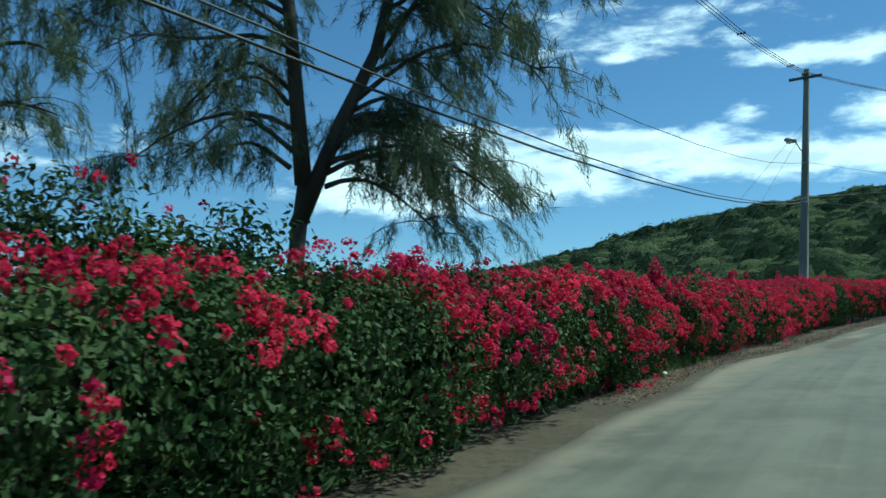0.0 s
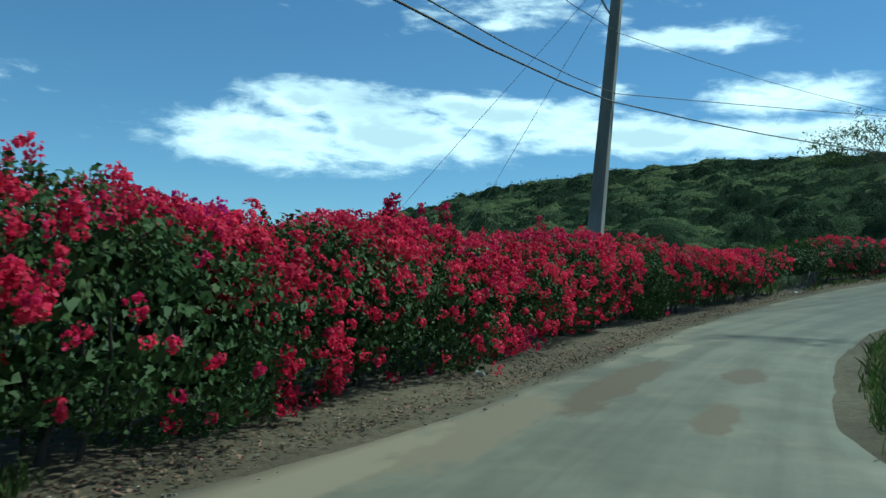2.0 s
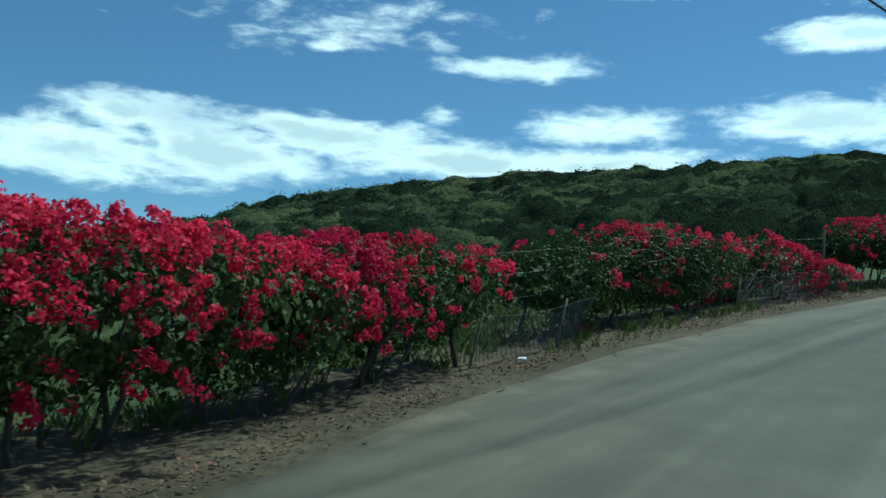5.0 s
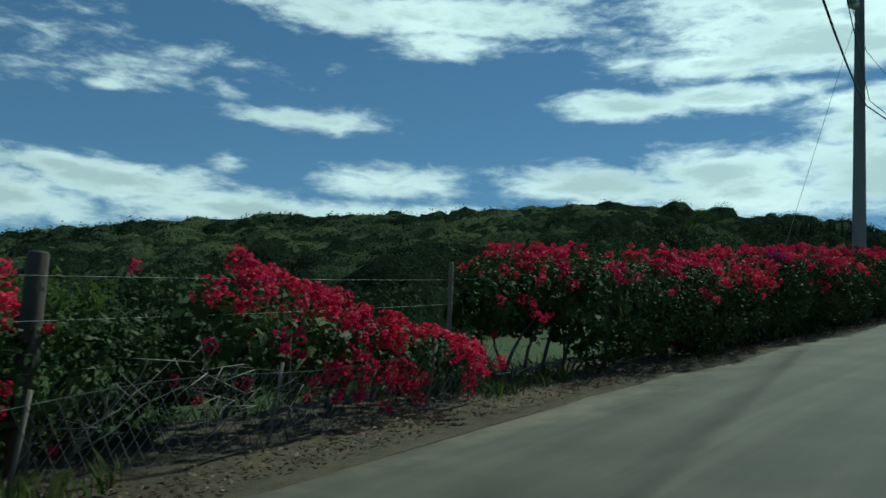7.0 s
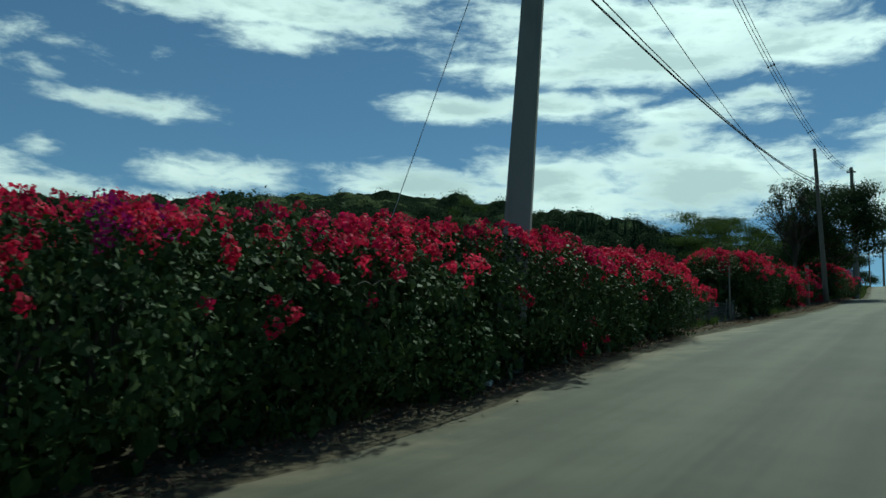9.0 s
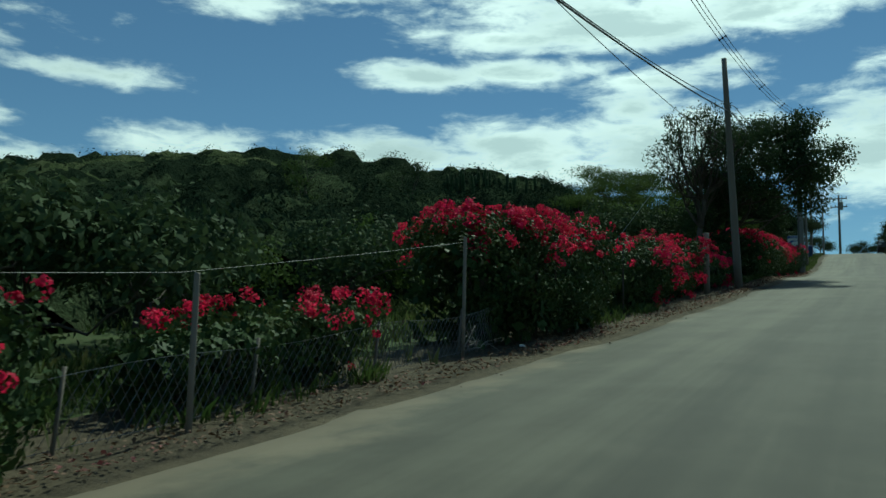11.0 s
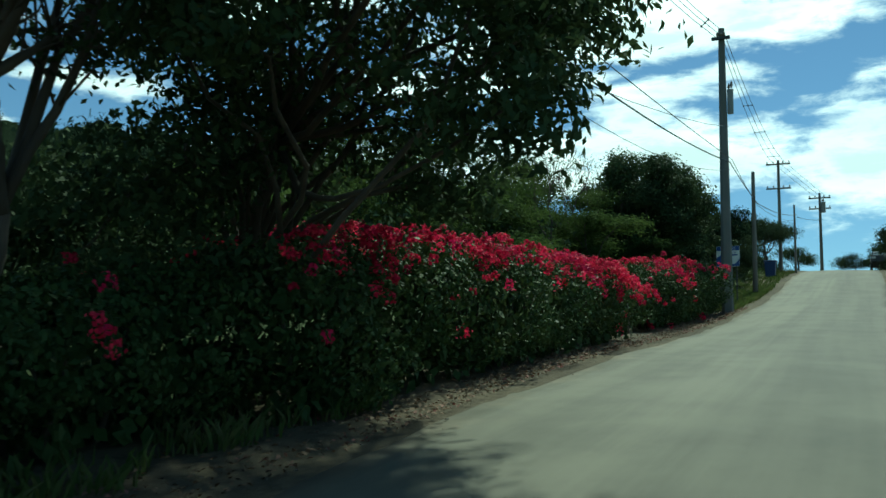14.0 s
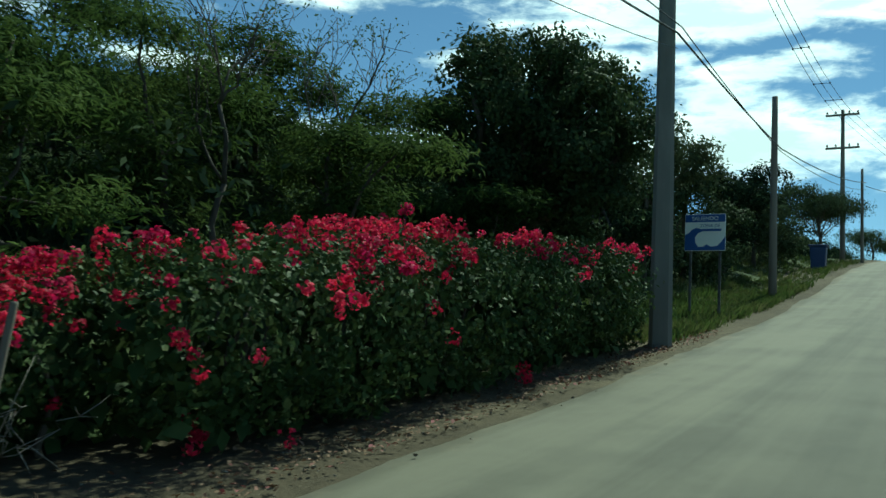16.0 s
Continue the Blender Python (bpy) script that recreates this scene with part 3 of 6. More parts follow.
def make_shoulder(name, inner, outer, label, lift):
    s = np.arange(-23.5, 248, 0.35)
    rows = []
    for f in np.linspace(0, 1, 14):
        l = inner(s) + (outer(s) - inner(s)) * f
        up = -0.03 + lift * f + 0.035 * hashed(s, l, 0.55) * min(1, f * 4) + 0.02 * hashed(s, l, 0.21, 5.0) * min(1, f * 4) - 0.30 * (f == 1)
        rows.append(on_road(s, l, up))
    tagged(attach(name, sheet(name, np.stack(rows, 1), SOIL)), label, "road shoulder", kind="structure")


make_ground()
make_road()
make_shoulder("shoulder", lambda s: left_edge(s) - 0.15, lambda s: 6.9 + 0 * s, "stony brown dirt shoulder under the hedge", 0.06)
make_shoulder("shoulder", lambda s: right_edge(s) + 0.12, lambda s: -4.4 + 0 * s, "brown dirt shoulder with weeds", 0.12)


# ---- the bougainvillea hedge ----
# Each bush: start and end along the road, height at start and end, lateral place of face and back, clear height below,
# share of flowers, share of leaves.
BUSHES = [
    (-1, 3.6, 1.94, 1.94, 4.15, 7.2, 0.16, 0.42, 1),
    (2.6, 6.6, 1.99, 2.04, 3.95, 7.2, 0.16, 0.42, 1),
    (5.8, 9.6, 2.04, 2.04, 3.9, 7, 0.16, 0.5, 1),
    (9, 13.2, 1.99, 2.04, 3.9, 7, 0.16, 0.72, 0.9),
    (12.6, 16.4, 2.04, 2.19, 3.95, 7, 0.16, 0.75, 0.9),
    (15.6, 18.6, 2.24, 1.95, 3.85, 7, 0.16, 0.62, 1),
    (18, 21.2, 1.85, 1.4, 4.2, 6.6, 0.2, 0.7, 0.9),
    (22.8, 25.6, 2.14, 2.14, 4.1, 7, 0.45, 1.1, 0.9),
    (24.6, 28.6, 2.24, 2.24, 4.2, 7, 0.03, 0.8, 1),
    (28, 31.6, 2.15, 2.05, 4.2, 7, 0.03, 1, 1),
    (31, 34.8, 2.08, 2.16, 4.1, 7, 0.03, 1.1, 0.8),
    (34.2, 38.2, 2.04, 1.99, 4.2, 7, 0.03, 1, 0.9),
    (37.6, 41.6, 2.19, 2.29, 4.3, 7, 0.05, 0.9, 0.8),
    (41, 44.4, 2.24, 2.24, 4.4, 7, 0.3, 0.65, 1),
    (43.8, 47.6, 2.24, 2.19, 4.6, 7.1, 0.22, 0.72, 1),
    (47, 51, 2.14, 2.04, 4.7, 7.2, 0.25, 0.8, 0.9),
    (50.4, 54.4, 1.89, 1.74, 4.8, 7.2, 0.28, 1.3, 0.8),
    (53.8, 57.6, 1.74, 1.59, 4.9, 7.2, 0.38, 1.4, 0.7),
    (59.6, 63.4, 1.5, 1.78, 5.1, 7.6, 0.35, 0.14, 1.1),
    (62.6, 66.2, 1.84, 1.74, 5.1, 7.6, 0.12, 0.45, 1.1),
    (66.2, 68.4, 1.25, 1.2, 5.6, 7.4, 0.08, 0.1, 1.1),
    (67.9, 72.2, 1.79, 0.49, 5.1, 7.2, 0.3, 1.5, 0.5),
    (72.8, 75.2, 1.74, 2.04, 5.4, 7.2, 0.75, 0.4, 0.5),
    (74.4, 78.4, 1.94, 1.78, 4.62, 7.4, 0.06, 0.62, 0.9),
    (77.8, 81.8, 1.69, 1.79, 4.47, 7.3, 0.05, 0.5, 1),
    (81.2, 85.4, 1.84, 1.99, 4.37, 7.3, 0.05, 0.55, 1),
    (84.8, 88.8, 1.99, 1.99, 4.35, 7.3, 0.05, 0.62, 1),
    (88.2, 91.2, 2.04, 1.84, 4.35, 7.3, 0.05, 0.6, 1),
    (90.6, 94.4, 1.84, 1.69, 4.35, 7.2, 0.05, 0.75, 0.8),
    (94.6, 99.4, 1.83, 1.38, 4.57, 7.2, 0.05, 0.7, 0.8),
    (101, 104.6, 0.79, 1.04, 5.5, 7, 0.1, 0.35, 0.5),
    (107.2, 109.2, 2.0, 2.06, 5, 7.3, 0.25, 0.42, 1),
    (108, 112.4, 2.14, 1.89, 4.6, 7.3, 0.2, 0.5, 1),
    (115, 117.2, 1.55, 1.72, 4.95, 7.2, 0.06, 0.36, 1),
    (116.6, 119, 1.6, 1.38, 4.9, 7.2, 0.06, 0.45, 0.8),
    (119.2, 122.3, 1.62, 1.66, 5, 7.2, 0.06, 0.58, 0.9),
    (122.7, 127.2, 1.28, 1, 5.1, 7.2, 0.08, 0.6, 0.6),
    (126.8, 131.2, 1.34, 1.74, 5.5, 7.8, 0.12, 0.2, 0.9),
    (130.6, 134.6, 1.84, 1.89, 4.65, 7.4, 0.07, 0.6, 1),
    (134, 138, 1.89, 1.79, 4.55, 7.3, 0.07, 0.68, 1),
    (137.4, 141.2, 1.79, 1.74, 4.55, 7.3, 0.12, 0.85, 0.9),
    (140.6, 145.5, 1.78, 1.30, 4.55, 7.2, 0.12, 1.0, 0.85),
    (146.2, 148.6, 1.3, 1.5, 5.75, 7.2, 0.2, 0.45, 0.6),
    (147.8, 151.4, 1.6, 2.08, 4.65, 7.2, 0.06, 0.75, 1),
    (150.8, 155, 1.98, 1.86, 4.45, 7.2, 0.05, 0.4, 1),
    (154.4, 158.8, 1.88, 1.84, 4.45, 7, 0.05, 0.22, 1.1),
]
LEAVES_PER_METRE, CLUSTERS_PER_METRE = 2050, 114


def bush_shell(rng, spec, n, low=-0.42, high=0.84):
    """Random places on the lumpy skin of a bush: along (m), lateral (m), up (m), and the outward way in (along, lateral, up)."""
    s0, s1, top0, top1, face, back, clear, _, _ = spec
    u = rng.random(n)
    turn = (low + (high - low) * rng.random(n)) * math.pi        # 0: at the face, 0.5 pi: on top, pi: at the back
    s = s0 + (s1 - s0) * u
    end = np.clip(1 - np.abs(2 * u - 1) ** 5, 0.0, 1) ** 0.4
    top = top0 + (top1 - top0) * u
    mid_z, half_z = (top + clear) / 2, (top - clear) / 2
    mid_l, half_l = (face + back) / 2, (back - face) / 2
    c, d = np.cos(turn), np.sin(turn)
    power = 0.72
    pl, pz = np.sign(c) * np.abs(c) ** power, np.sign(d) * np.abs(d) ** power
    # rounded puffs with dark creases between them
    puff = 1 - np.abs(hashed(s, turn * 1.25, 0.42, s0 * 0.37)) * 1.7
    puff += 0.5 * (1 - np.abs(hashed(s, turn * 1.25, 0.19, s0 * 0.71)) * 1.7)
    big = hashed(s, turn * 1.1, 0.75, s0 * 0.17)
    lump = 0.88 + (0.16 * puff + 0.30 * big) * np.where(d > 0.3, 0.8, 1.0)
    crest = 1 - np.abs(hashed(s, turn * 1.25, 0.115, s0 * 0.53)) * 1.7      # sprays about half a metre wide
    lump = lump + 0.09 * crest
    r = lump * (0.35 + 0.65 * end)
    l = mid_l - half_l * pl * r
    z = mid_z + half_z * pz * np.where(pz > 0, 0.25 + 0.75 * r, r)
    l = l + (0.15 if s0 < 21 else 0.35 if s0 < 45 or s0 > 74 else 0.75) * np.clip((mid_z - z) / np.maximum(half_z, 0.1), 0, 1) ** 1.3 * np.clip(c, 0, 1)      # the foot is set back in the shade
    out = np.stack([np.sign(u - 0.5) * (1 - end) * 1.2, -c, d], 1)
    return s, l, z, unit(out), crest


def to_world(s, l, z, out):
    place = on_road(s, l, z)
    t = np.stack([np.interp(s, LINE_S, TANGENT[:, 0]), np.interp(s, LINE_S, TANGENT[:, 1])], 1)
    way = np.stack([t[:, 0] * out[:, 0] - t[:, 1] * out[:, 1], t[:, 1] * out[:, 0] + t[:, 0] * out[:, 1], out[:, 2]], 1)
    return place, way


def make_bush(index, spec):
    rng = np.random.default_rng(100 + index)
    s0, s1, top0, top1, face, back, clear, red, green = spec
    length, tall = s1 - s0, (top0 + top1) / 2
    size = tall / 2.1
    root = on_road((s0 + s1) / 2, (face + back) / 2, 0.0)
    if red > 0.6:
        label = "bougainvillea bush densely covered with crimson flowers beside the road"
    elif red > 0.35:
        label = "bougainvillea bush with crimson flowers and dark green leaves"
    else:
        label = "leafy dark green bougainvillea bush with few red flowers"
    bush = thing("bougainvillea_bush", label, "bush", "roadside flowering hedge", root)
    # skin of leaves, some deeper in, and a dark inner mass
    n = int(LEAVES_PER_METRE * length * size * green)
    s, l, z, out, _ = bush_shell(rng, spec, n)
    deep = 0.02 + 0.22 * rng.random(n) ** 1.6
    mid = np.stack([s * 0 + (s0 + s1) / 2, s * 0 + (face + back) / 2, s * 0 + tall * 0.5], 1)
    p = np.stack([s, l, z], 1)
    p[:, 1:] += (mid - p)[:, 1:] * deep[:, None]
    p[:, 0] += (mid - p)[:, 0] * deep * 0.3
    p += 0.03 * rng.normal(size=p.shape)
    p[:, 2] = np.maximum(p[:, 2], 0.06)
    place, way = to_world(p[:, 0], p[:, 1], p[:, 2], out)
    skin = blades(rng, place, way, 0.077, 0.6, 0.75, 0.5)
    m = int(340 * length * size)
    s, l, z, out, _ = bush_shell(rng, spec, m, -0.5, 1.4)
    p = np.stack([s, l, z], 1)
    mid = np.stack([s * 0 + (s0 + s1) / 2, s * 0 + (face + back) / 2, s * 0 + tall * 0.5], 1)
    f = (0.30 + 0.35 * rng.random(m))[:, None]
    p[:, 1:] += ((mid - p) * f)[:, 1:]
    p[:, 2] = np.maximum(p[:, 2], 0.15)
    place, way = to_world(p[:, 0], p[:, 1], p[:, 2], out)
    core = blades(rng, place, way, 0.19, 0.7, 0.5, 0.4)
    parts = [skin, core]
    if s0 < 16 or s0 > 76:
        m = int(150 * length)
        s, l = s0 + length * (0.05 + 0.90 * rng.random(m)), face + 0.45 + (back - face - 0.9) * rng.random(m)
        place, way = to_world(s, l, 0.05 + 0.60 * rng.random(m), np.tile(np.array([0.0, -1.0, 0.2]), (m, 1)))
        parts.append(blades(rng, place, way, 0.21, 0.7, 0.5, 0.4))
    tagged(attach("foliage", quads("foliage", np.concatenate(parts), LEAF), bush), kind="stuff")
    # flower clusters, thicker on top and in drifts
    k = int(CLUSTERS_PER_METRE * length * 3.0 * size)
    s, l, z, out, crest = bush_shell(rng, spec, k, -0.36, 0.85)
    drift = 0.5 + 0.55 * hashed(s, z * 1.3 + l, 0.36, s0 * 0.11) + 0.8 * hashed(s, z + l, 0.8, 4.0) + 0.35 * hashed(s, z, 0.13, s0)
    if 43 < s0 < 58 or 26 < s0 < 38:
        drift = 0.24 + 0.62 * drift              # a fuller cover of flowers
    up = np.clip((z - clear) / (tall - clear + 1e-6), 0, 1)
    shy = s0 > 74 and not 112 < s0 < 126                                # here the flowers keep to the sunny top
    chance = red * ((0.02 + 1.45 * up**5.2) if shy else ((0.03 + 0.97 * up**2.4) if 43 < s0 < 58 else (0.16 + 0.84 * up ** (0.9 if red > 0.55 else 1.6)))) * np.clip(drift * 1.35, 0.03, 1.4)
    if red < 0.3:
        chance *= 0.55
    keep = rng.random(k) < chance * 0.62 * np.clip(0.35 + 0.85 * crest, 0.04, 1.3)
    s, l, z, out = s[keep], l[keep], z[keep], out[keep]
    k = len(s)
    push = 0.02 + 0.09 * rng.random(k)
    p = np.stack([s, l, z], 1) + out * push[:, None]
    # some clusters trail down in sprays
    trail = rng.random(k) < 0.16
    extra = [p]
    ways = [out]
    for step in (1, 2, 3):
        q = p[trail] + step * np.array([0.0, -0.05, -0.06]) + 0.03 * rng.normal(size=(trail.sum(), 3)) * step
        extra.append(q), ways.append(out[trail])
    p, out = np.concatenate(extra), np.concatenate(ways)
    p[:, 2] = np.maximum(p[:, 2], 0.12)
    place, way = to_world(p[:, 0], p[:, 1], p[:, 2], out)
    radius = 0.05 + 0.065 * rng.random(len(place))
    each = 25
    ball = unit(rng.normal(size=(len(place), each, 3)) + 0.7 * way[:, None, :])
    centres = (place[:, None, :] + ball * (radius[:, None, None] * (0.5 + 0.5 * rng.random((len(place), each, 1))))).reshape(-1, 3)
    petals = blades(rng, centres, ball.reshape(-1, 3), 0.046, 0.82, 0.40, 0.0, 0.30)
    tone = np.repeat((hashed(place[:, 0], place[:, 1] + place[:, 2], 1.4, 2.0) + 0.4 * rng.normal(size=len(place)) > 0.45).astype(np.int32), each)
    if len(petals):
        tagged(attach("blossom", quads("blossom", petals, [BRACT, BRACT_DEEP], tone), bush, "crimson papery bracts in dense clusters"), kind="stuff")
    # stems
    for _ in range(max(4, int(length * 2.2))):
        a = s0 + length * (0.12 + 0.76 * rng.random())
        b = face + (back - face) * (0.30 + 0.35 * rng.random())
        bm = bmesh.new()
        lean, wide = rng.normal(0, 0.25), rng.normal(-0.1, 0.2)
        pts = [on_road(a + lean * t + 0.09 * math.sin(7 * t + a * 3), b + wide * t, -0.10 + t * tall * 0.72) for t in np.linspace(0, 1, 6)]
        tube(bm, pts, np.linspace(0.034, 0.012, 6) * (0.7 + 0.6 * rng.random()), 6)
        part("stem", bm, BARK, bush, smooth=True)


for index, spec in enumerate(BUSHES):
    make_bush(index, spec)


# ---- shoots that stand above the hedge ----
def make_shoot(name, s, l, base, height, lean, red, seed, label, bare=False):
    rng = np.random.default_rng(seed)
    root = on_road(s, l, 0.0)
    ob = thing(name, label, "shoot", "tall hedge shoots", root)
    for i in range(3):
        bm = bmesh.new()
        a, b = rng.normal(lean, 0.2), rng.normal(0, 0.15)
        line = [on_road(s + a * t * t, l + b * t, base * (0.3 + 0.0 * t) + (base * 0.7 + height) * t - 0.25 * t**3 * height * i / 2) for t in np.linspace(0, 1, 8)]
        tube(bm, line, np.linspace(0.012, 0.003, 8), 5)
        part("stem", bm, TWIG if bare else BARK, ob, smooth=True)
        line = np.array(line)
        at = np.clip(rng.random(60 if not bare else 12) ** 0.6, 0.45, 1)
        centres = np.stack([np.interp(at, np.linspace(0, 1, 8), line[:, k]) for k in range(3)], 1) + 0.05 * rng.normal(size=(len(at), 3))
        tagged(attach("foliage", quads("foliage", blades(rng, centres, rng.normal(size=centres.shape), 0.07, 0.6, 0.5), LEAF), ob), kind="stuff")
        if red:
            at = np.clip(rng.random(int(14 * red)) ** 0.5, 0.55, 1)
            c = np.stack([np.interp(at, np.linspace(0, 1, 8), line[:, k]) for k in range(3)], 1) + 0.04 * rng.normal(size=(len(at), 3))
            c = np.repeat(c, 12, 0)
            ball = unit(rng.normal(size=c.shape))
            tagged(attach("blossom", quads("blossom", blades(rng, c + ball * 0.05, ball, 0.055, 0.78, 0.5, 0, 0.3), [BRACT_DEEP]), ob), kind="stuff")


# ---- poles and lines ----
def heads(base, top, w0, w1, square=True, turned=34):
    bm = bmesh.new()
    base, top = Vector(base), Vector(top)
    if square:
        c = 0.18
        shape = [(1, c), (1 - c, 0), (c, 0), (0, c), (0, 1 - c), (c, 1), (1 - c, 1), (1, 1 - c)]
        shape = [(2 * x - 1, 2 * y - 1) for x, y in shape][::-1]
    else:
        shape = [(math.cos(a), math.sin(a)) for a in np.linspace(0, 2 * math.pi, 14, endpoint=False)]
    rings = []
    for f in np.linspace(0, 1, 9):
        p, w = base.lerp(top, f), (w0 + (w1 - w0) * f) / 2
        turn = radians(turned)
        rings.append([bm.verts.new(p + Vector(((x * math.cos(turn) - y * math.sin(turn)) * w, (x * math.sin(turn) + y * math.cos(turn)) * w, 0))) for x, y in shape])
    n = len(shape)
    for lower, upper in zip(rings, rings[1:]):
        for k in range(n):
            bm.faces.new((lower[k], lower[(k + 1) % n], upper[(k + 1) % n], upper[k]))
    bm.faces.new(rings[0][::-1])
    bm.faces.new(rings[-1])
    return bm


def make_pole(base, top, w0, w1, label, square=True, mat=None, turned=34):
    base = (base[0], base[1], float(land([base[0]], [base[1]], False)[0]) - 0.3)
    pole = thing("utility_pole", label, "utility pole", "utility poles along the road", (base[0], base[1], base[2] + 0.3))
    part("shaft", heads(base, top, w0, w1, square, turned), mat or (CONCRETE if square else POLEWOOD), pole, smooth=not square)
    return pole


def on_pole(base, top, z):
    f = (z - base[2]) / (top[2] - base[2])
    return Vector(base).lerp(Vector(top), f)


def cross_arm(pole, centre, way, length, insulators, mat=None):
    """A bar with upright insulators; way: a level unit vector along it."""
    way = Vector(way).normalized()
    side = Vector((-way.y, way.x, 0))
    turn = Matrix((way, side, Vector((0, 0, 1)))).transposed()
    bm = bmesh.new()
    box(bm, centre, (length, 0.10, 0.12), turn, 0.008)
    arm = part("crossarm", bm, mat or POLEWOOD, pole)
    made = []
    for f in insulators:
        p = Vector(centre) + way * f * length / 2
        bm = bmesh.new()
        tube(bm, [p + Vector((0, 0, z)) for z in (0.05, 0.10, 0.11, 0.15, 0.16, 0.20, 0.21, 0.25)], [0.018, 0.018, 0.06, 0.05, 0.06, 0.045, 0.05, 0.025], 10)
        part("insulator", bm, PORCELAIN, pole, smooth=True)
        made.append(p + Vector((0, 0, 0.24)))
    return made


def make_line(name, points, radius, sags, label, mat=None, group="overhead lines", spacers=()):
    """One hanging cable through its supports."""
    bm = bmesh.new()
    pts = []
    sags = [sags] * len(points) if isinstance(sags, float) else sags
    for a, b, sag in zip(points, points[1:], sags):
        a, b = Vector(a), Vector(b)
        for f in np.linspace(0, 1, 15)[:-1]:
            p = a.lerp(b, f)
            p.z -= sag * (b - a).length ** 2 / 1600 * 4 * f * (1 - f)
            pts.append(p)
    pts.append(Vector(points[-1]))
    tube(bm, pts, [radius] * len(pts), 6)
    ob = part(name, bm, mat or CABLE, smooth=True)
    return tagged(ob, label, "cable", group)


POLES = {
    0: ((-18.9, -20.4, -1.5), (-18.9, -20.4, 11.4)),
    1: ((16.72, 41.20, 1.7), (17.48, 41.20, 14.1)),
    2: ((59.66, 64.95, 7.3), (60.55, 64.95, 20.9)),
    3: ((94.13, 74.38, 12.2), (93.83, 74.61, 20.2)),
    4: ((125.73, 84.73, 16.2), (125.70, 84.76, 27.4)),
    5: ((138.25, 89.23, 17.9), (138.25, 89.22, 24.5)),
    6: ((165.2, 99.1, 22.0), (165.2, 99.1, 31.7)),
    7: ((177.0, 100.2, 23.5), (177.0, 100.2, 31.0)),
    8: ((163.0, 97.0, 21.8), (163.0, 97.0, 27.4)),
    9: ((164.6, 89.6, 21.5), (164.6, 89.6, 28.7)),
}


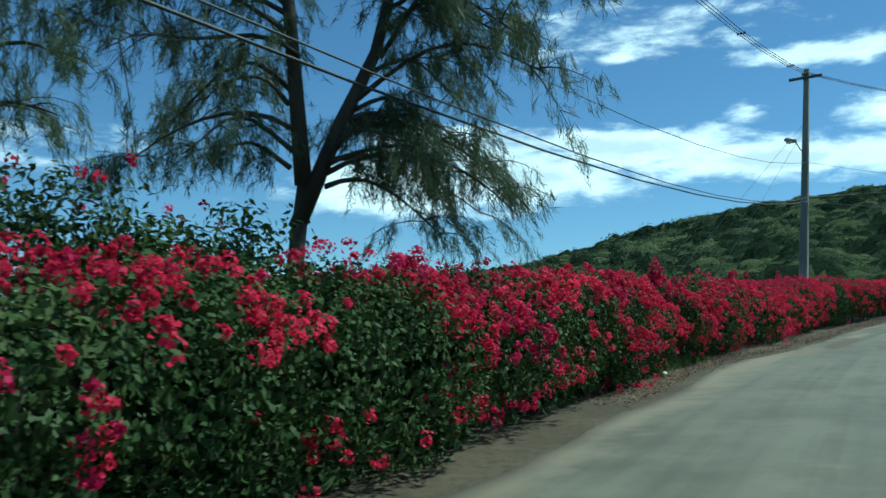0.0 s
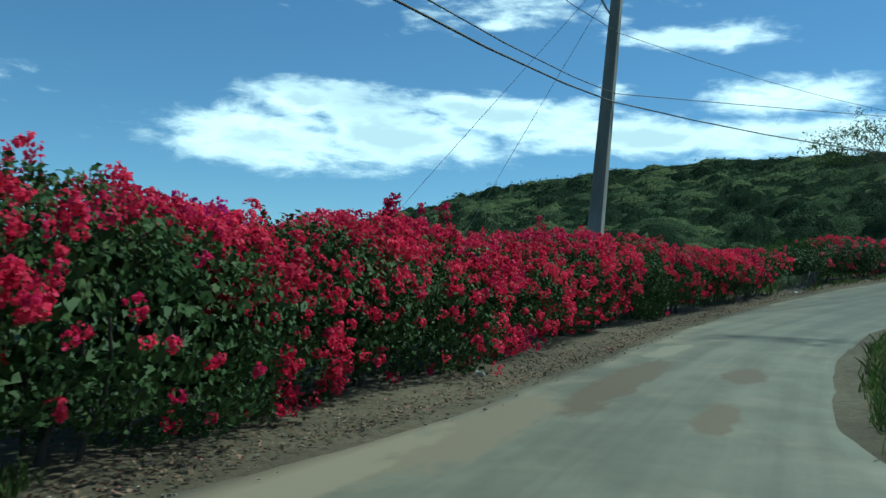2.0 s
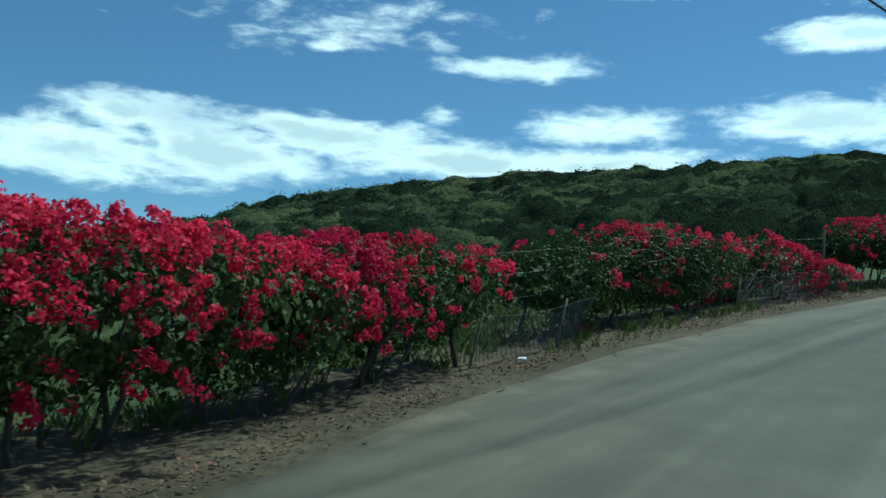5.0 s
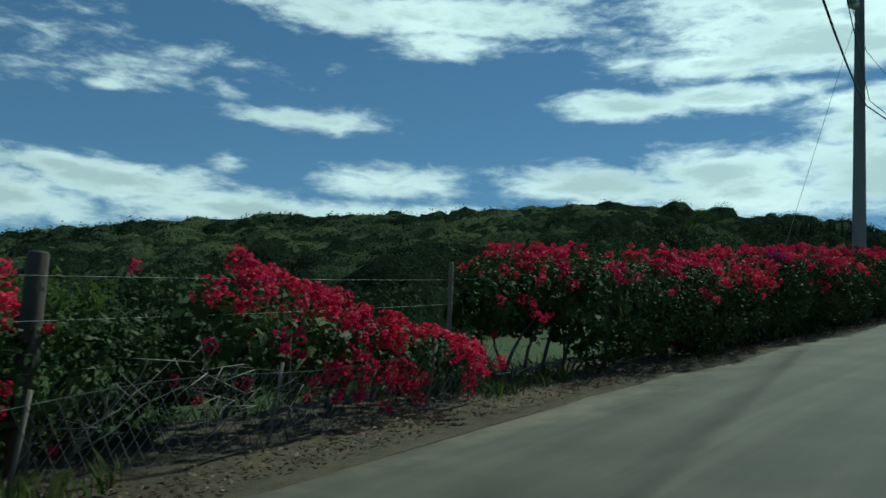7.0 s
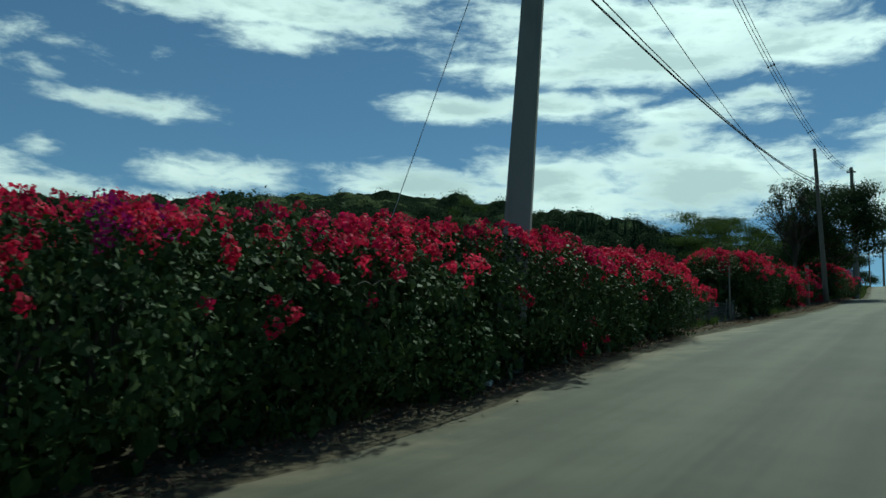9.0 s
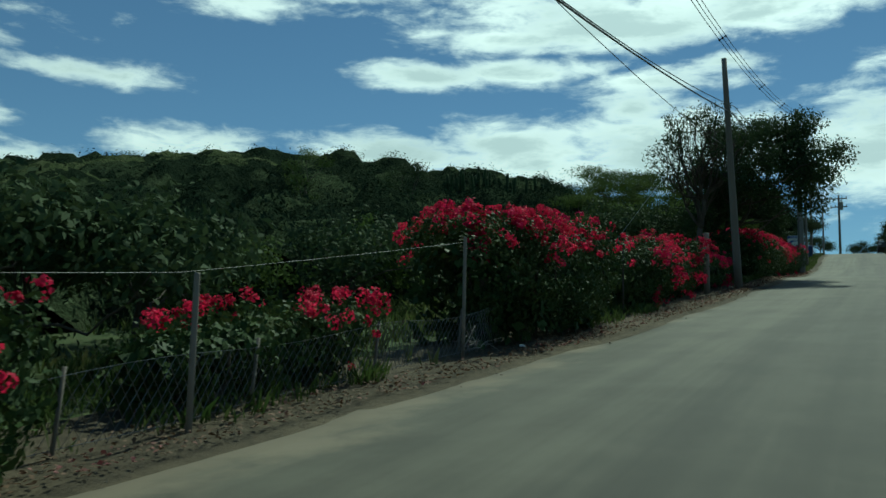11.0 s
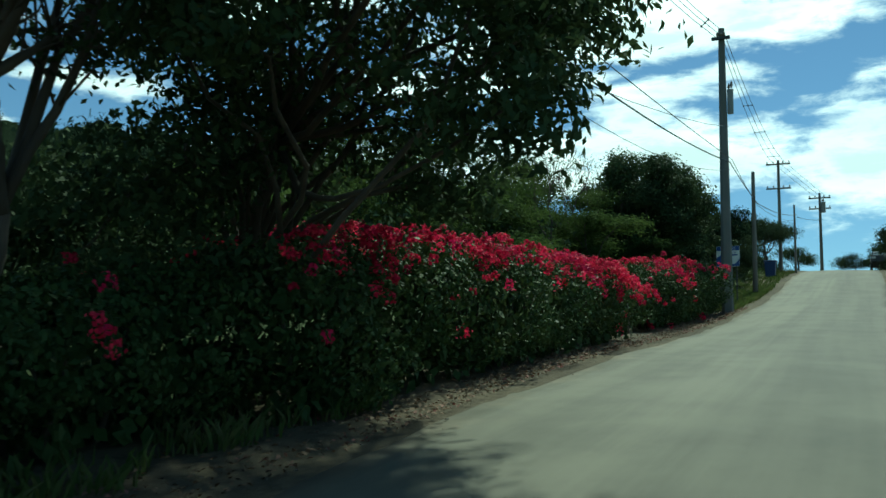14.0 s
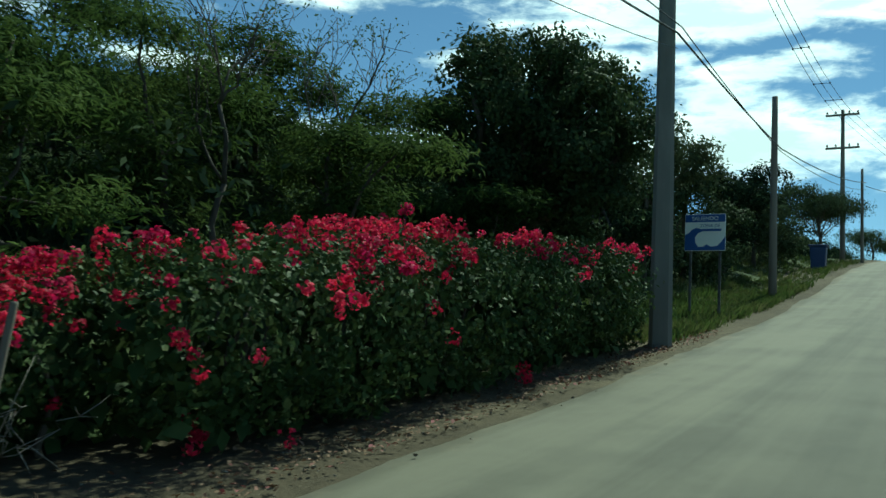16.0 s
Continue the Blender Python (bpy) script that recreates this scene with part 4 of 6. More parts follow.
def make_poles():
    made = {}
    for k in (0, 1, 2, 4):
        made[k] = make_pole(*POLES[k], 0.42, 0.22, "tall square grey concrete utility pole in the hedge", turned=50 if k == 1 else 34)
    made[3] = make_pole(*POLES[3], 0.27, 0.17, "weathered pale wooden utility pole without crossarm", False)
    made[5] = make_pole(*POLES[5], 0.26, 0.18, "short brown wooden utility pole on the grass", False)
    made[6] = make_pole(*POLES[6], 0.32, 0.20, "wooden utility pole with two crossarms", False)
    made[7] = make_pole(*POLES[7], 0.32, 0.20, "distant wooden utility pole with a transformer", False)
    made[8] = make_pole(*POLES[8], 0.20, 0.14, "thin distant wooden utility pole", False)
    made[9] = make_pole(*POLES[9], 0.18, 0.12, "thin distant pole beyond the roadside trees", False)
    across = {0: (-0.9, 0.43, 0), 1: (-0.80, 0.6, 0), 2: (-0.37, 0.93, 0), 4: (-0.31, 0.95, 0), 6: (-0.31, 0.95, 0), 7: (-0.31, 0.95, 0)}
    wires = {}
    for k in (0, 1, 2, 4):
        b, t = POLES[k]
        side = Vector(across[k]).normalized()
        arm = on_pole(b, t, t[2] - 0.45) + Vector((-side.y, side.x, 0)) * 0.20
        wires[k] = cross_arm(made[k], arm, side, 1.5 if k < 4 else 0.7, (-0.15, 0.0, 0.15) if k < 4 else (-0.34, 0.0, 0.34), DARKSTEEL)
    for k, heights in ((6, (0.35, 2.4)), (7, (0.5, 1.5))):
        b, t = POLES[k]
        for h in heights:
            side = Vector(across[k]).normalized()
            w = cross_arm(made[k], on_pole(b, t, t[2] - h) + Vector((-side.y, side.x, 0)) * 0.16, side, 1.9, (-0.9, -0.4, 0.4, 0.9))
            if k not in wires:
                wires[k] = [w[1] * 0.8 + w[0] * 0.2, w[1] * 0.5 + w[2] * 0.5, w[2] * 0.8 + w[3] * 0.2]
    cross_arm(made[0], Vector((-18.0, -20.4, 5.35)), (1, 0, 0), 2.0, (), DARKSTEEL)
    # bundled medium voltage lines, held by spacers
    for i in range(3):
        drop = Vector((0, 0, -0.12 * i))
        make_line("power_line", [wires[0][i], wires[1][i]], 0.012, 0.9, "thin bare overhead power line between concrete poles")
        make_line("power_line", [wires[1][i], wires[2][i]], 0.012, 1.35, "thin bare overhead power line between concrete poles")
        make_line("power_line", [wires[2][i], wires[4][i] + drop], 0.012, 0.8, "thin bare overhead power line between concrete poles")
        make_line("power_line", [wires[4][i], wires[6][i], wires[7][i]], 0.012, 0.7, "thin bare overhead power line between wooden poles")
    for a, b, spots in ((0, 1, (0.55, 0.8, 0.94)), (2, 4, (0.35, 0.55, 0.72, 0.86, 0.95)), (4, 6, (0.3, 0.5, 0.7, 0.85))):
        for f in spots:
            sag = {0: 0.9, 2: 0.8, 4: 0.7}[a]
            ps = []
            for i in range(3):
                p, q = wires[a][i], wires[b][i] + (Vector((0, 0, -0.12 * i)) if a == 2 else Vector())
                c = p.lerp(q, f)
                c.z -= sag * (q - p).length ** 2 / 1600 * 4 * f * (1 - f)
                ps.append(c)
            bm = bmesh.new()
            for i in range(3):
                tube(bm, [ps[i], ps[(i + 1) % 3]], [0.014, 0.014], 5)
                box(bm, ps[i], (0.06, 0.06, 0.08), None, 0.01)
            tagged(part("line_spacer", bm, DARKSTEEL), "dark triangular spacer clamped to power lines", "line spacer", "line spacers")
    # neutral and telephone cables below
    def hook(k, z, out=0.20):
        b, t = POLES[k]
        return on_pole(b, t, z) + Vector((0.36, -0.93, 0)) * out
    make_line("neutral_line", [hook(0, 7.1), hook(1, 9.6), hook(2, 15.9), hook(4, 23.4)], 0.009, [0.88, 1.2, 0.8], "thin dark overhead line")
    make_line("telephone_cable", [hook(0, 5.84), hook(1, 7.75), hook(2, 14.15), hook(3, 18.25), hook(4, 22.0), hook(5, 22.8), hook(8, 26.6)], 0.020, [0.75, 0.98, 0.63, 0.73, 0.6, 0.6], "thick black sagging telephone cable")
    make_line("telephone_cable", [Vector((-17.1, -20.4, 5.42)), hook(1, 7.95, 0.28), hook(2, 14.30, 0.28), hook(3, 18.5, 0.25), hook(4, 22.1, 0.28), hook(5, 22.7), hook(8, 26.2)], 0.012, [0.79, 0.1, 0.9, 0.2, 0.8, 0.8], "thick black sagging telephone cable")
    make_line("telephone_wire", [hook(3, 18.0), hook(4, 21.7)], 0.007, 1.5, "thin black telephone wire")
    make_line("telephone_cable", [hook(8, 26.4), hook(7, 28.5)], 0.018, 1.0, "thick black sagging telephone cable")
    # guy wires
    for k, z, foot in ((1, 11.6, (9.5, 45.0)), (1, 11.3, (13.2, 48.5)), (2, 17.4, (58.5, 67.4)), (3, 18.9, (92.6, 79.6))):
        p = on_pole(*POLES[k], z)
        g = (foot[0], foot[1], float(land([foot[0]], [foot[1]])[0]))
        make_line("guy_wire", [p, g], 0.007, 0.0, "thin steel guy wire from pole to ground", STEEL, "guy wires")
    # street lamps
    for k, z, way in ((1, 10.45, (-0.93, -0.36, 0)), (2, 17.0, (-0.93, -0.36, 0))):
        b, t = POLES[k]
        way = Vector(way)
        root = on_pole(b, t, z - 0.45)
        bm = bmesh.new()
        tube(bm, [root, root + way * 0.3 + Vector((0, 0, 0.25)), root + way * 0.55 + Vector((0, 0, 0.55)), root + way * 0.7 + Vector((0, 0, 0.62))], [0.03] * 4, 8)
        arm = part("lamp_arm", bm, LAMPGREY, made[k], "grey steel lamp arm", True)
        bm = bmesh.new()
        c = root + way * 0.85 + Vector((0, 0, 0.62))
        made_v = bmesh.ops.create_uvsphere(bm, u_segments=16, v_segments=10, radius=1.0)["verts"]
        bmesh.ops.transform(bm, matrix=Matrix.Translation(c) @ way.to_track_quat("X", "Z").to_matrix().to_4x4() @ Matrix.Diagonal((0.36, 0.17, 0.13, 1)), verts=made_v)
        part("lamp_head", bm, LAMPGREY, made[k], "grey street lamp head", True)
        bm = bmesh.new()
        made_v = bmesh.ops.create_uvsphere(bm, u_segments=14, v_segments=8, radius=1.0)["verts"]
        bmesh.ops.transform(bm, matrix=Matrix.Translation(c + way * 0.08 + Vector((0, 0, -0.07))) @ Matrix.Diagonal((0.15, 0.15, 0.11, 1)), verts=made_v)
        part("lamp_lens", bm, GLASS, made[k], "clouded lamp lens", True)
    # transformer tank on the pole by the sign, and one far off
    for k, z, way in ((4, 24.4, (0.36, -0.93, 0)), (7, 29.6, (-0.36, -0.93, 0))):
        p = on_pole(*POLES[k], z) + Vector(way) * (0.28 if k == 4 else 0.36)
        wide = 0.55 if k == 4 else 1.0
        bm = bmesh.new()
        tube(bm, [p + Vector((0, 0, h)) for h in (-0.48, -0.46, 0.40, 0.42, 0.48, 0.50)], [r * wide for r in (0.20, 0.215, 0.215, 0.235, 0.235, 0.14)], 18)
        part("transformer", bm, LAMPGREY, made[k], "grey transformer tank", True)
        for f in (-0.1, 0.1):
            bm = bmesh.new()
            q = p + Vector((f, f, 0.5))
            tube(bm, [q + Vector((0, 0, h)) for h in (0, 0.08, 0.09, 0.15, 0.16, 0.24, 0.30)], [0.03, 0.03, 0.055, 0.05, 0.055, 0.035, 0.012], 9)
            part("bushing", bm, PORCELAIN, made[k], smooth=True)


make_poles()


# ---- trees ----
def limb(rng, a, b, r0, r1, wobble=0.08, n=7):
    a, b = np.array(a, float), np.array(b, float)
    reach = np.linalg.norm(b - a)
    t = np.linspace(0, 1, n)[:, None]
    side = rng.normal(size=3)
    p = a + (b - a) * t + np.sin(t * math.pi) * side * reach * wobble + 0.02 * reach * rng.normal(size=(n, 3)) * (t > 0) * (t < 1)
    return [Vector(q) for q in p], list(np.linspace(r0, r1, n))


def make_tree(name, label, base, forks, blobs, mat, seed, trunk_r=0.2, leaf=0.12, aspect=0.5, droop=0.4, follow=None, clumps=60, per=45, puff=0.35, hollow=0.3, twigs=True, bark=None, lift=0.4, flat=0.75):
    """Trunk from base through forks; blobs: (centre, radii, share) masses of foliage, each on its own limb."""
    rng = np.random.default_rng(seed)
    base = (base[0], base[1], float(land([base[0]], [base[1]])[0]) - 0.15)
    tree = thing(name, label, "tree", at=(base[0], base[1], base[2] + 0.15))
    bark = bark or BARK
    bm = bmesh.new()
    path = [np.array(base)] + [np.array(f, float) for f in forks]
    for i, (a, b) in enumerate(zip(path, path[1:])):
        r0, r1 = trunk_r * (1 - 0.35 * i / len(forks)), trunk_r * (1 - 0.35 * (i + 1) / len(forks))
        p, r = limb(rng, a, b, r0 * (1.25 if i == 0 else 1), r1, 0.04)
        tube(bm, p, r, 10)
    part("trunk", bm, bark, tree, smooth=True)
    leaves = []
    for centre, radii, share in blobs:
        centre, radii = np.array(centre, float), np.array(radii, float)
        start = path[-1] if len(path) < 3 else path[1 + int(rng.integers(0, len(path) - 1))]
        bm = bmesh.new()
        p, r = limb(rng, start, centre, trunk_r * 0.5, trunk_r * 0.18, 0.10)
        tube(bm, p, r, 7)
        n = int(clumps * share)
        way = unit(rng.normal(size=(n, 3)))
        far = (hollow + (1 - hollow) * rng.random(n)) ** 0.6
        spots = centre + way * radii * far[:, None]
        if twigs:
            for q in spots[: min(n, 14)]:
                k = int(rng.integers(2, 6))
                tp, tr = limb(rng, p[k], q, trunk_r * 0.13, 0.006, 0.12, 5)
                tube(bm, tp, tr, 4)
        part("limb", bm, bark, tree, smooth=True)
        spread = puff * (0.6 + 0.8 * rng.random((n, 1, 1))) * np.array([1, 1, flat])
        c = (spots[:, None, :] + np.clip(rng.normal(size=(n, per, 3)), -1.5, 1.5) * spread).reshape(-1, 3)
        out = unit(c - centre) + np.array([0, 0, lift])
        f = None if follow is None else np.tile(np.array(follow, float), (len(c), 1))
        leaves.append(blades(rng, c, out, leaf, aspect, 0.8, droop, follow=f))
    tagged(attach("crown", quads("crown", np.concatenate(leaves), mat), tree), kind="stuff")
    return tree


def make_casuarina(label, base, forks, limbs, seed, trunk_r, fine=1.0):
    """A tall feathery tree: limbs with drooping plumes of needles."""
    rng = np.random.default_rng(seed)
    base = (base[0], base[1], float(land([base[0]], [base[1]])[0]) - 0.15)
    tree = thing("casuarina_tree", label, "tree", at=(base[0], base[1], base[2] + 0.15))
    needles = []
    for stem in forks:
        bm = bmesh.new()
        pts = [Vector(base if p is None else p) for p in stem]
        radii = list(np.linspace(trunk_r, trunk_r * 0.45, len(pts))) if stem[0] is None else list(np.linspace(trunk_r * 0.62, trunk_r * 0.3, len(pts)))
        tube(bm, pts, radii, 10)
        part("trunk", bm, BARK, tree, smooth=True)
    for a, b, droopy in limbs:
        bm = bmesh.new()
        a, b = np.array(a, float), np.array(b, float)
        reach = np.linalg.norm(b - a)
        t = np.linspace(0, 1, 9)[:, None]
        line = a + (b - a) * t + np.array([0, 0, 1]) * (np.sin(t * math.pi) * 0.12 - droopy * t**2) * reach + 0.03 * reach * np.sin(t * 7 + seed + reach * 9) * rng.normal(size=3)
        tube(bm, [Vector(q) for q in line], list(np.linspace(0.040, 0.008, 9)), 6)
        ahead = (b - a) / reach
        for k in range(int(5.0 * reach * fine)):
            # a side branch, bending down, hung with tufts
            f = 0.12 + 0.88 * rng.random()
            root = np.array([np.interp(f, t[:, 0], line[:, j]) for j in range(3)])
            side = unit(rng.normal(size=3) * np.array([1, 1, 0.5]) + 0.7 * ahead + np.array([0, 0, 0.15]))
            length = (0.5 + 0.7 * rng.random()) * (0.65 + 0.12 * reach)
            u = np.linspace(0, 1, 5)[:, None]
            twig = root + side * length * u + np.array([0, 0, -0.45]) * length * u**2
            tube(bm, [Vector(q) for q in twig], [0.012, 0.010, 0.008, 0.005, 0.003], 4)
            for _ in range(int(9 * length / 0.8)):
                g = 0.15 + 0.85 * rng.random()
                at = np.array([np.interp(g, u[:, 0], twig[:, j]) for j in range(3)]) + 0.05 * rng.normal(size=3)
                hang = (0.22 + 0.30 * rng.random()) * (0.8 + 0.4 * g)
                m = 23
                way = unit(np.array([side[0] * 0.35, side[1] * 0.35, -1.0]) + 0.25 * rng.normal(size=3))
                c = at + way * hang * rng.random((m, 1)) + 0.022 * rng.normal(size=(m, 3))
                needles.append(blades(rng, c, rng.normal(size=(m, 3)), 0.22, 0.045, 0.2, 0.0, 0.0, follow=np.tile(way * 1.3, (m, 1))))
        part("limb", bm, BARK, tree, smooth=True)
    tagged(attach("crown", quads("crown", np.concatenate(needles), NEEDLE), tree), kind="stuff")
    return tree


def make_trees():
    # the casuarina behind the start of the hedge
    f = (-1.85, 12.2, 3.6)
    forks = [[None, (-2.05, 12.3, 1.6), f], [f, (-1.95, 12.0, 5.0), (-2.1, 12.0, 6.6), (-2.0, 12.1, 8.5)], [(-1.95, 12.25, 3.0), (-1.35, 12.1, 4.4), (-0.85, 12.0, 5.4), (-0.35, 12.0, 7.5)]]
    rng = np.random.default_rng(41)
    limbs = []
    for k in range(34):
        up = 3.7 + 5.0 * (k + rng.random()) / 34
        left = k % 2 == 0
        stem = np.array([-2.0, 12.05, up]) if left else np.array([np.interp(up, [3.6, 5.4, 7.5], [-1.5, -0.85, -0.35]), 12.05, up])
        turn = rng.uniform(-1.15, 1.15) + (math.pi if left else 0.0)
        reach = np.interp(up, [3.7, 4.6, 6.5, 8.7], [1.5, 2.7, 3.0, 2.0]) * rng.uniform(0.7, 1.08)
        limbs.append((stem, stem + np.array([math.cos(turn) * reach, math.sin(turn) * reach, reach * rng.uniform(0.05, 0.35)]), rng.uniform(0.2, 0.45)))
    for k in range(7):
        stem = np.array([-1.55 + 0.05 * k, 12.1, 3.55 + 0.18 * k])
        turn, reach = rng.uniform(-0.8, 0.8), rng.uniform(1.3, 2.7)
        limbs.append((stem, stem + np.array([math.cos(turn) * reach, math.sin(turn) * reach, reach * rng.uniform(-0.12, 0.12)]), rng.uniform(0.25, 0.5)))
    make_casuarina("tall feathery casuarina tree with forked dark trunk", (-2.0, 12.3), forks, limbs, 11, 0.20)
    g = (-5.6, 9.4, 3.2)
    forks = [[None, (-5.7, 9.3, 1.6), g, (-5.9, 9.6, 6.0)], [g, (-5.0, 9.2, 4.4), (-4.4, 9.0, 6.5)]]
    limbs = [((-5.2, 9.2, 4.2), (-3.6, 8.6, 4.6), 0.25), ((-4.8, 9.1, 5.0), (-3.4, 8.4, 5.3), 0.2), ((-5.4, 9.3, 3.6), (-3.8, 8.8, 3.9), 0.1), ((-4.5, 9.0, 5.8), (-3.2, 8.7, 6.3), 0.2),
             ((-5.7, 9.4, 4.5), (-6.8, 8.6, 5.0), 0.2), ((-4.6, 9.0, 6.0), (-5.2, 8.0, 6.8), 0.2)]
    make_casuarina("dark feathery casuarina tree behind leafy shrubs", (-5.7, 9.3), forks, limbs, 12, 0.17, 0.9)
    # overhanging tree at the bend
    make_tree("roadside_tree", "slender tree with small leaves leaning over the bend", (25.2, 37.6), [(25.0, 37.8, 4.0), (24.3, 38.2, 5.6)],
              [((22.2, 39.0, 6.5), (0.8, 0.8, 0.4), 0.5), ((23.2, 38.6, 6.9), (1.0, 1.0, 0.5), 0.7), ((24.4, 37.8, 6.9), (1.2, 1.2, 0.6), 0.7)], FEATHER, 21, 0.045, 0.085, 0.35, 0.5, None, 36, 40, 0.16, 0.2)
    # the pair by the weathered pole: one sparse, one dense and dark
    rng = np.random.default_rng(311)
    tufts = []
    for k in range(17):
        turn, up = k * 2.4, (k + 0.5) / 17
        reach = 1.35 * math.sqrt(max(0.06, 1 - (up * 1.5 - 0.55) ** 2)) * rng.uniform(0.75, 1.1)
        tufts.append(((95.7 + reach * math.cos(turn), 76.5 + reach * math.sin(turn), 16.4 + 2.7 * up), (0.62, 0.62, 0.45), 0.5))
    make_tree("sparse_tree", "open branching tree with thin foliage by the pole", (96.6, 77.2), [(96.4, 76.9, 14.9), (96.1, 76.6, 15.9)], tufts,
              DARKLEAF, 31, 0.11, 0.11, 0.42, 0.7, None, 42, 14, 0.13, 0.35)
    rng = np.random.default_rng(717)
    lumps = [((99.4, 75.9, 17.0), (1.7, 2.0, 1.4), 2.2), ((98.6, 78.4, 15.6), (1.7, 1.7, 1.0), 1.5), ((99.6, 79.6, 15.4), (1.5, 1.5, 1.0), 1.4), ((97.6, 78.6, 14.6), (1.4, 1.4, 1.0), 1.0), ((98.2, 72.7, 17.4), (0.7, 0.7, 0.5), 0.7),
             ((99.5, 77.2, 14.6), (1.6, 1.2, 0.9), 1.2), ((99.2, 74.1, 19.0), (0.8, 0.8, 0.5), 0.7)]
    for k in range(30):
        turn, up = k * 2.4, (k + 0.5) / 30
        reach = math.sqrt(max(0.05, 1 - (up * 1.7 - 0.72) ** 2))
        lumps.append(((99.4 + 2.1 * reach * math.cos(turn) * rng.uniform(0.8, 1.1), 75.9 + 2.4 * reach * math.sin(turn) * rng.uniform(0.8, 1.1), 15.9 + 3.2 * up + rng.normal(0, 0.2)), (0.8 * rng.uniform(0.8, 1.3), 0.85, 0.6), 0.8))
    make_tree("dark_tree", "dense dark tree with a spreading crown over the road", (99.8, 78.6), [(99.7, 78.2, 14.8), (99.5, 77.4, 16.2)], lumps,
              DARKLEAF, 32, 0.09, 0.12, 0.48, 0.9, None, 42, 34, 0.19, 0.15, False)
    # acacias behind the last stretch of hedge, their tiers of fine fronds closing into one thicket
    for i, (x, y, h, w) in enumerate([(110.5, 90.5, 4.1, 3.2), (113.6, 91.2, 4.8, 3.0), (107.0, 89.0, 3.3, 3.0), (117.0, 92.0, 4.9, 3.0), (111.2, 86.3, 3.0, 2.2), (114.6, 87.4, 3.7, 2.3), (104.6, 85.8, 2.9, 2.2), (117.8, 88.8, 4.2, 2.3), (120.8, 91.2, 4.8, 2.4), (122.6, 89.6, 4.3, 2.0), (120.2, 87.4, 3.2, 1.9), (123.4, 87.6, 2.4, 1.7), (101.6, 84.6, 2.7, 2.2)]):
        z = float(land([x], [y])[0])
        rng = np.random.default_rng(50 + i)
        blobs = [((x + rng.normal(0, w * 0.32), y + rng.normal(0, w * 0.32), z + h * up), (w * 0.50, w * 0.50, h * 0.07), 0.45 + 1.1 * up) for up in np.linspace(0.14, 0.94, 11)]
        make_tree("acacia_tree", "spreading feathery green acacia behind the hedge", (x, y), [(x + 0.2, y, z + h * 0.3), (x, y - 0.2, z + h * 0.5)], blobs, FEATHER, 60 + i, 0.08, 0.17, 0.20, 0.25, None, 34, 29, 0.26, 0.05, False, None, 1.5, 0.4)
    # the dark round tree before the sign
    x, y, z = 126.7, 89.3, float(land([126.7], [89.3])[0])
    rng = np.random.default_rng(707)
    lumps = [((x - 0.1, y - 0.6, 20.3), (1.7, 1.7, 1.8), 2.4)]
    for k in range(24):
        turn, up = k * 2.4, -0.80 + 1.75 * (k + 0.5) / 24
        reach = 1.95 * math.sqrt(max(0.0, 1 - up * up)) * rng.uniform(0.9, 1.1)
        lumps.append(((x - 0.1 + reach * math.cos(turn), y - 0.6 + reach * math.sin(turn), 20.6 + 2.15 * up + rng.normal(0, 0.12)), (0.85 * rng.uniform(0.8, 1.2), 0.85, 0.65), 0.5))
    make_tree("round_tree", "dense dark glossy round-crowned tree behind the hedge", (x, y), [(x, y, z + 1.6), (x - 0.1, y - 0.1, z + 2.6)], lumps,
              DARKLEAF, 71, 0.22, 0.13, 0.5, 0.7, None, 88, 46, 0.19, 0.2, False)
    # small trees on the ridge line
    for i, (x, y, top, w, mat) in enumerate([(98.7, 103.9, 22.5, 1.1, FEATHER), (99.3, 95.5, 20.5, 1.3, DARKLEAF), (104.5, 101.5, 21.9, 1.0, DARKLEAF)]):
        z = float(land([x], [y])[0])
        rng = np.random.default_rng(180 + i)
        blobs = [((x + rng.normal(0, w * 0.5), y + rng.normal(0, w * 0.5), z + (top - z) * up), (w * 0.5, w * 0.5, 0.3), 0.8) for up in np.linspace(0.35, 0.93, 7)]
        make_tree("ridge_tree", "small dark tree standing out on the scrub ridge", (x, y), [(x, y, z + 0.8), (x + 0.1, y, z + 0.55 * (top - z))], blobs, mat, 185 + i, 0.06, 0.13, 0.4, 0.3, None, 24, 22, 0.22, 0.2, False)
    # thin twiggy trees standing out of the thicket
    for i, (x, y, h) in enumerate([(118.4, 87.6, 4.9), (121.6, 88.8, 5.2)]):
        z = float(land([x], [y])[0])
        make_tree("twiggy_tree", "thin twiggy tree with scattered small leaves", (x, y), [(x, y, z + 2.0), (x - 0.2, y, z + 3.2)],
                  [((x + dx, y + dy, z + h * up), (0.8, 0.8, 0.5), 0.4) for dx, dy, up in ((-0.9, -0.4, 0.93), (0.3, -0.3, 0.98), (0.9, 0.3, 0.9), (-0.3, 0.4, 0.84))], FEATHER, 72 + i, 0.05, 0.08, 0.45, 0.4, None, 34, 8, 0.2, 0.2)
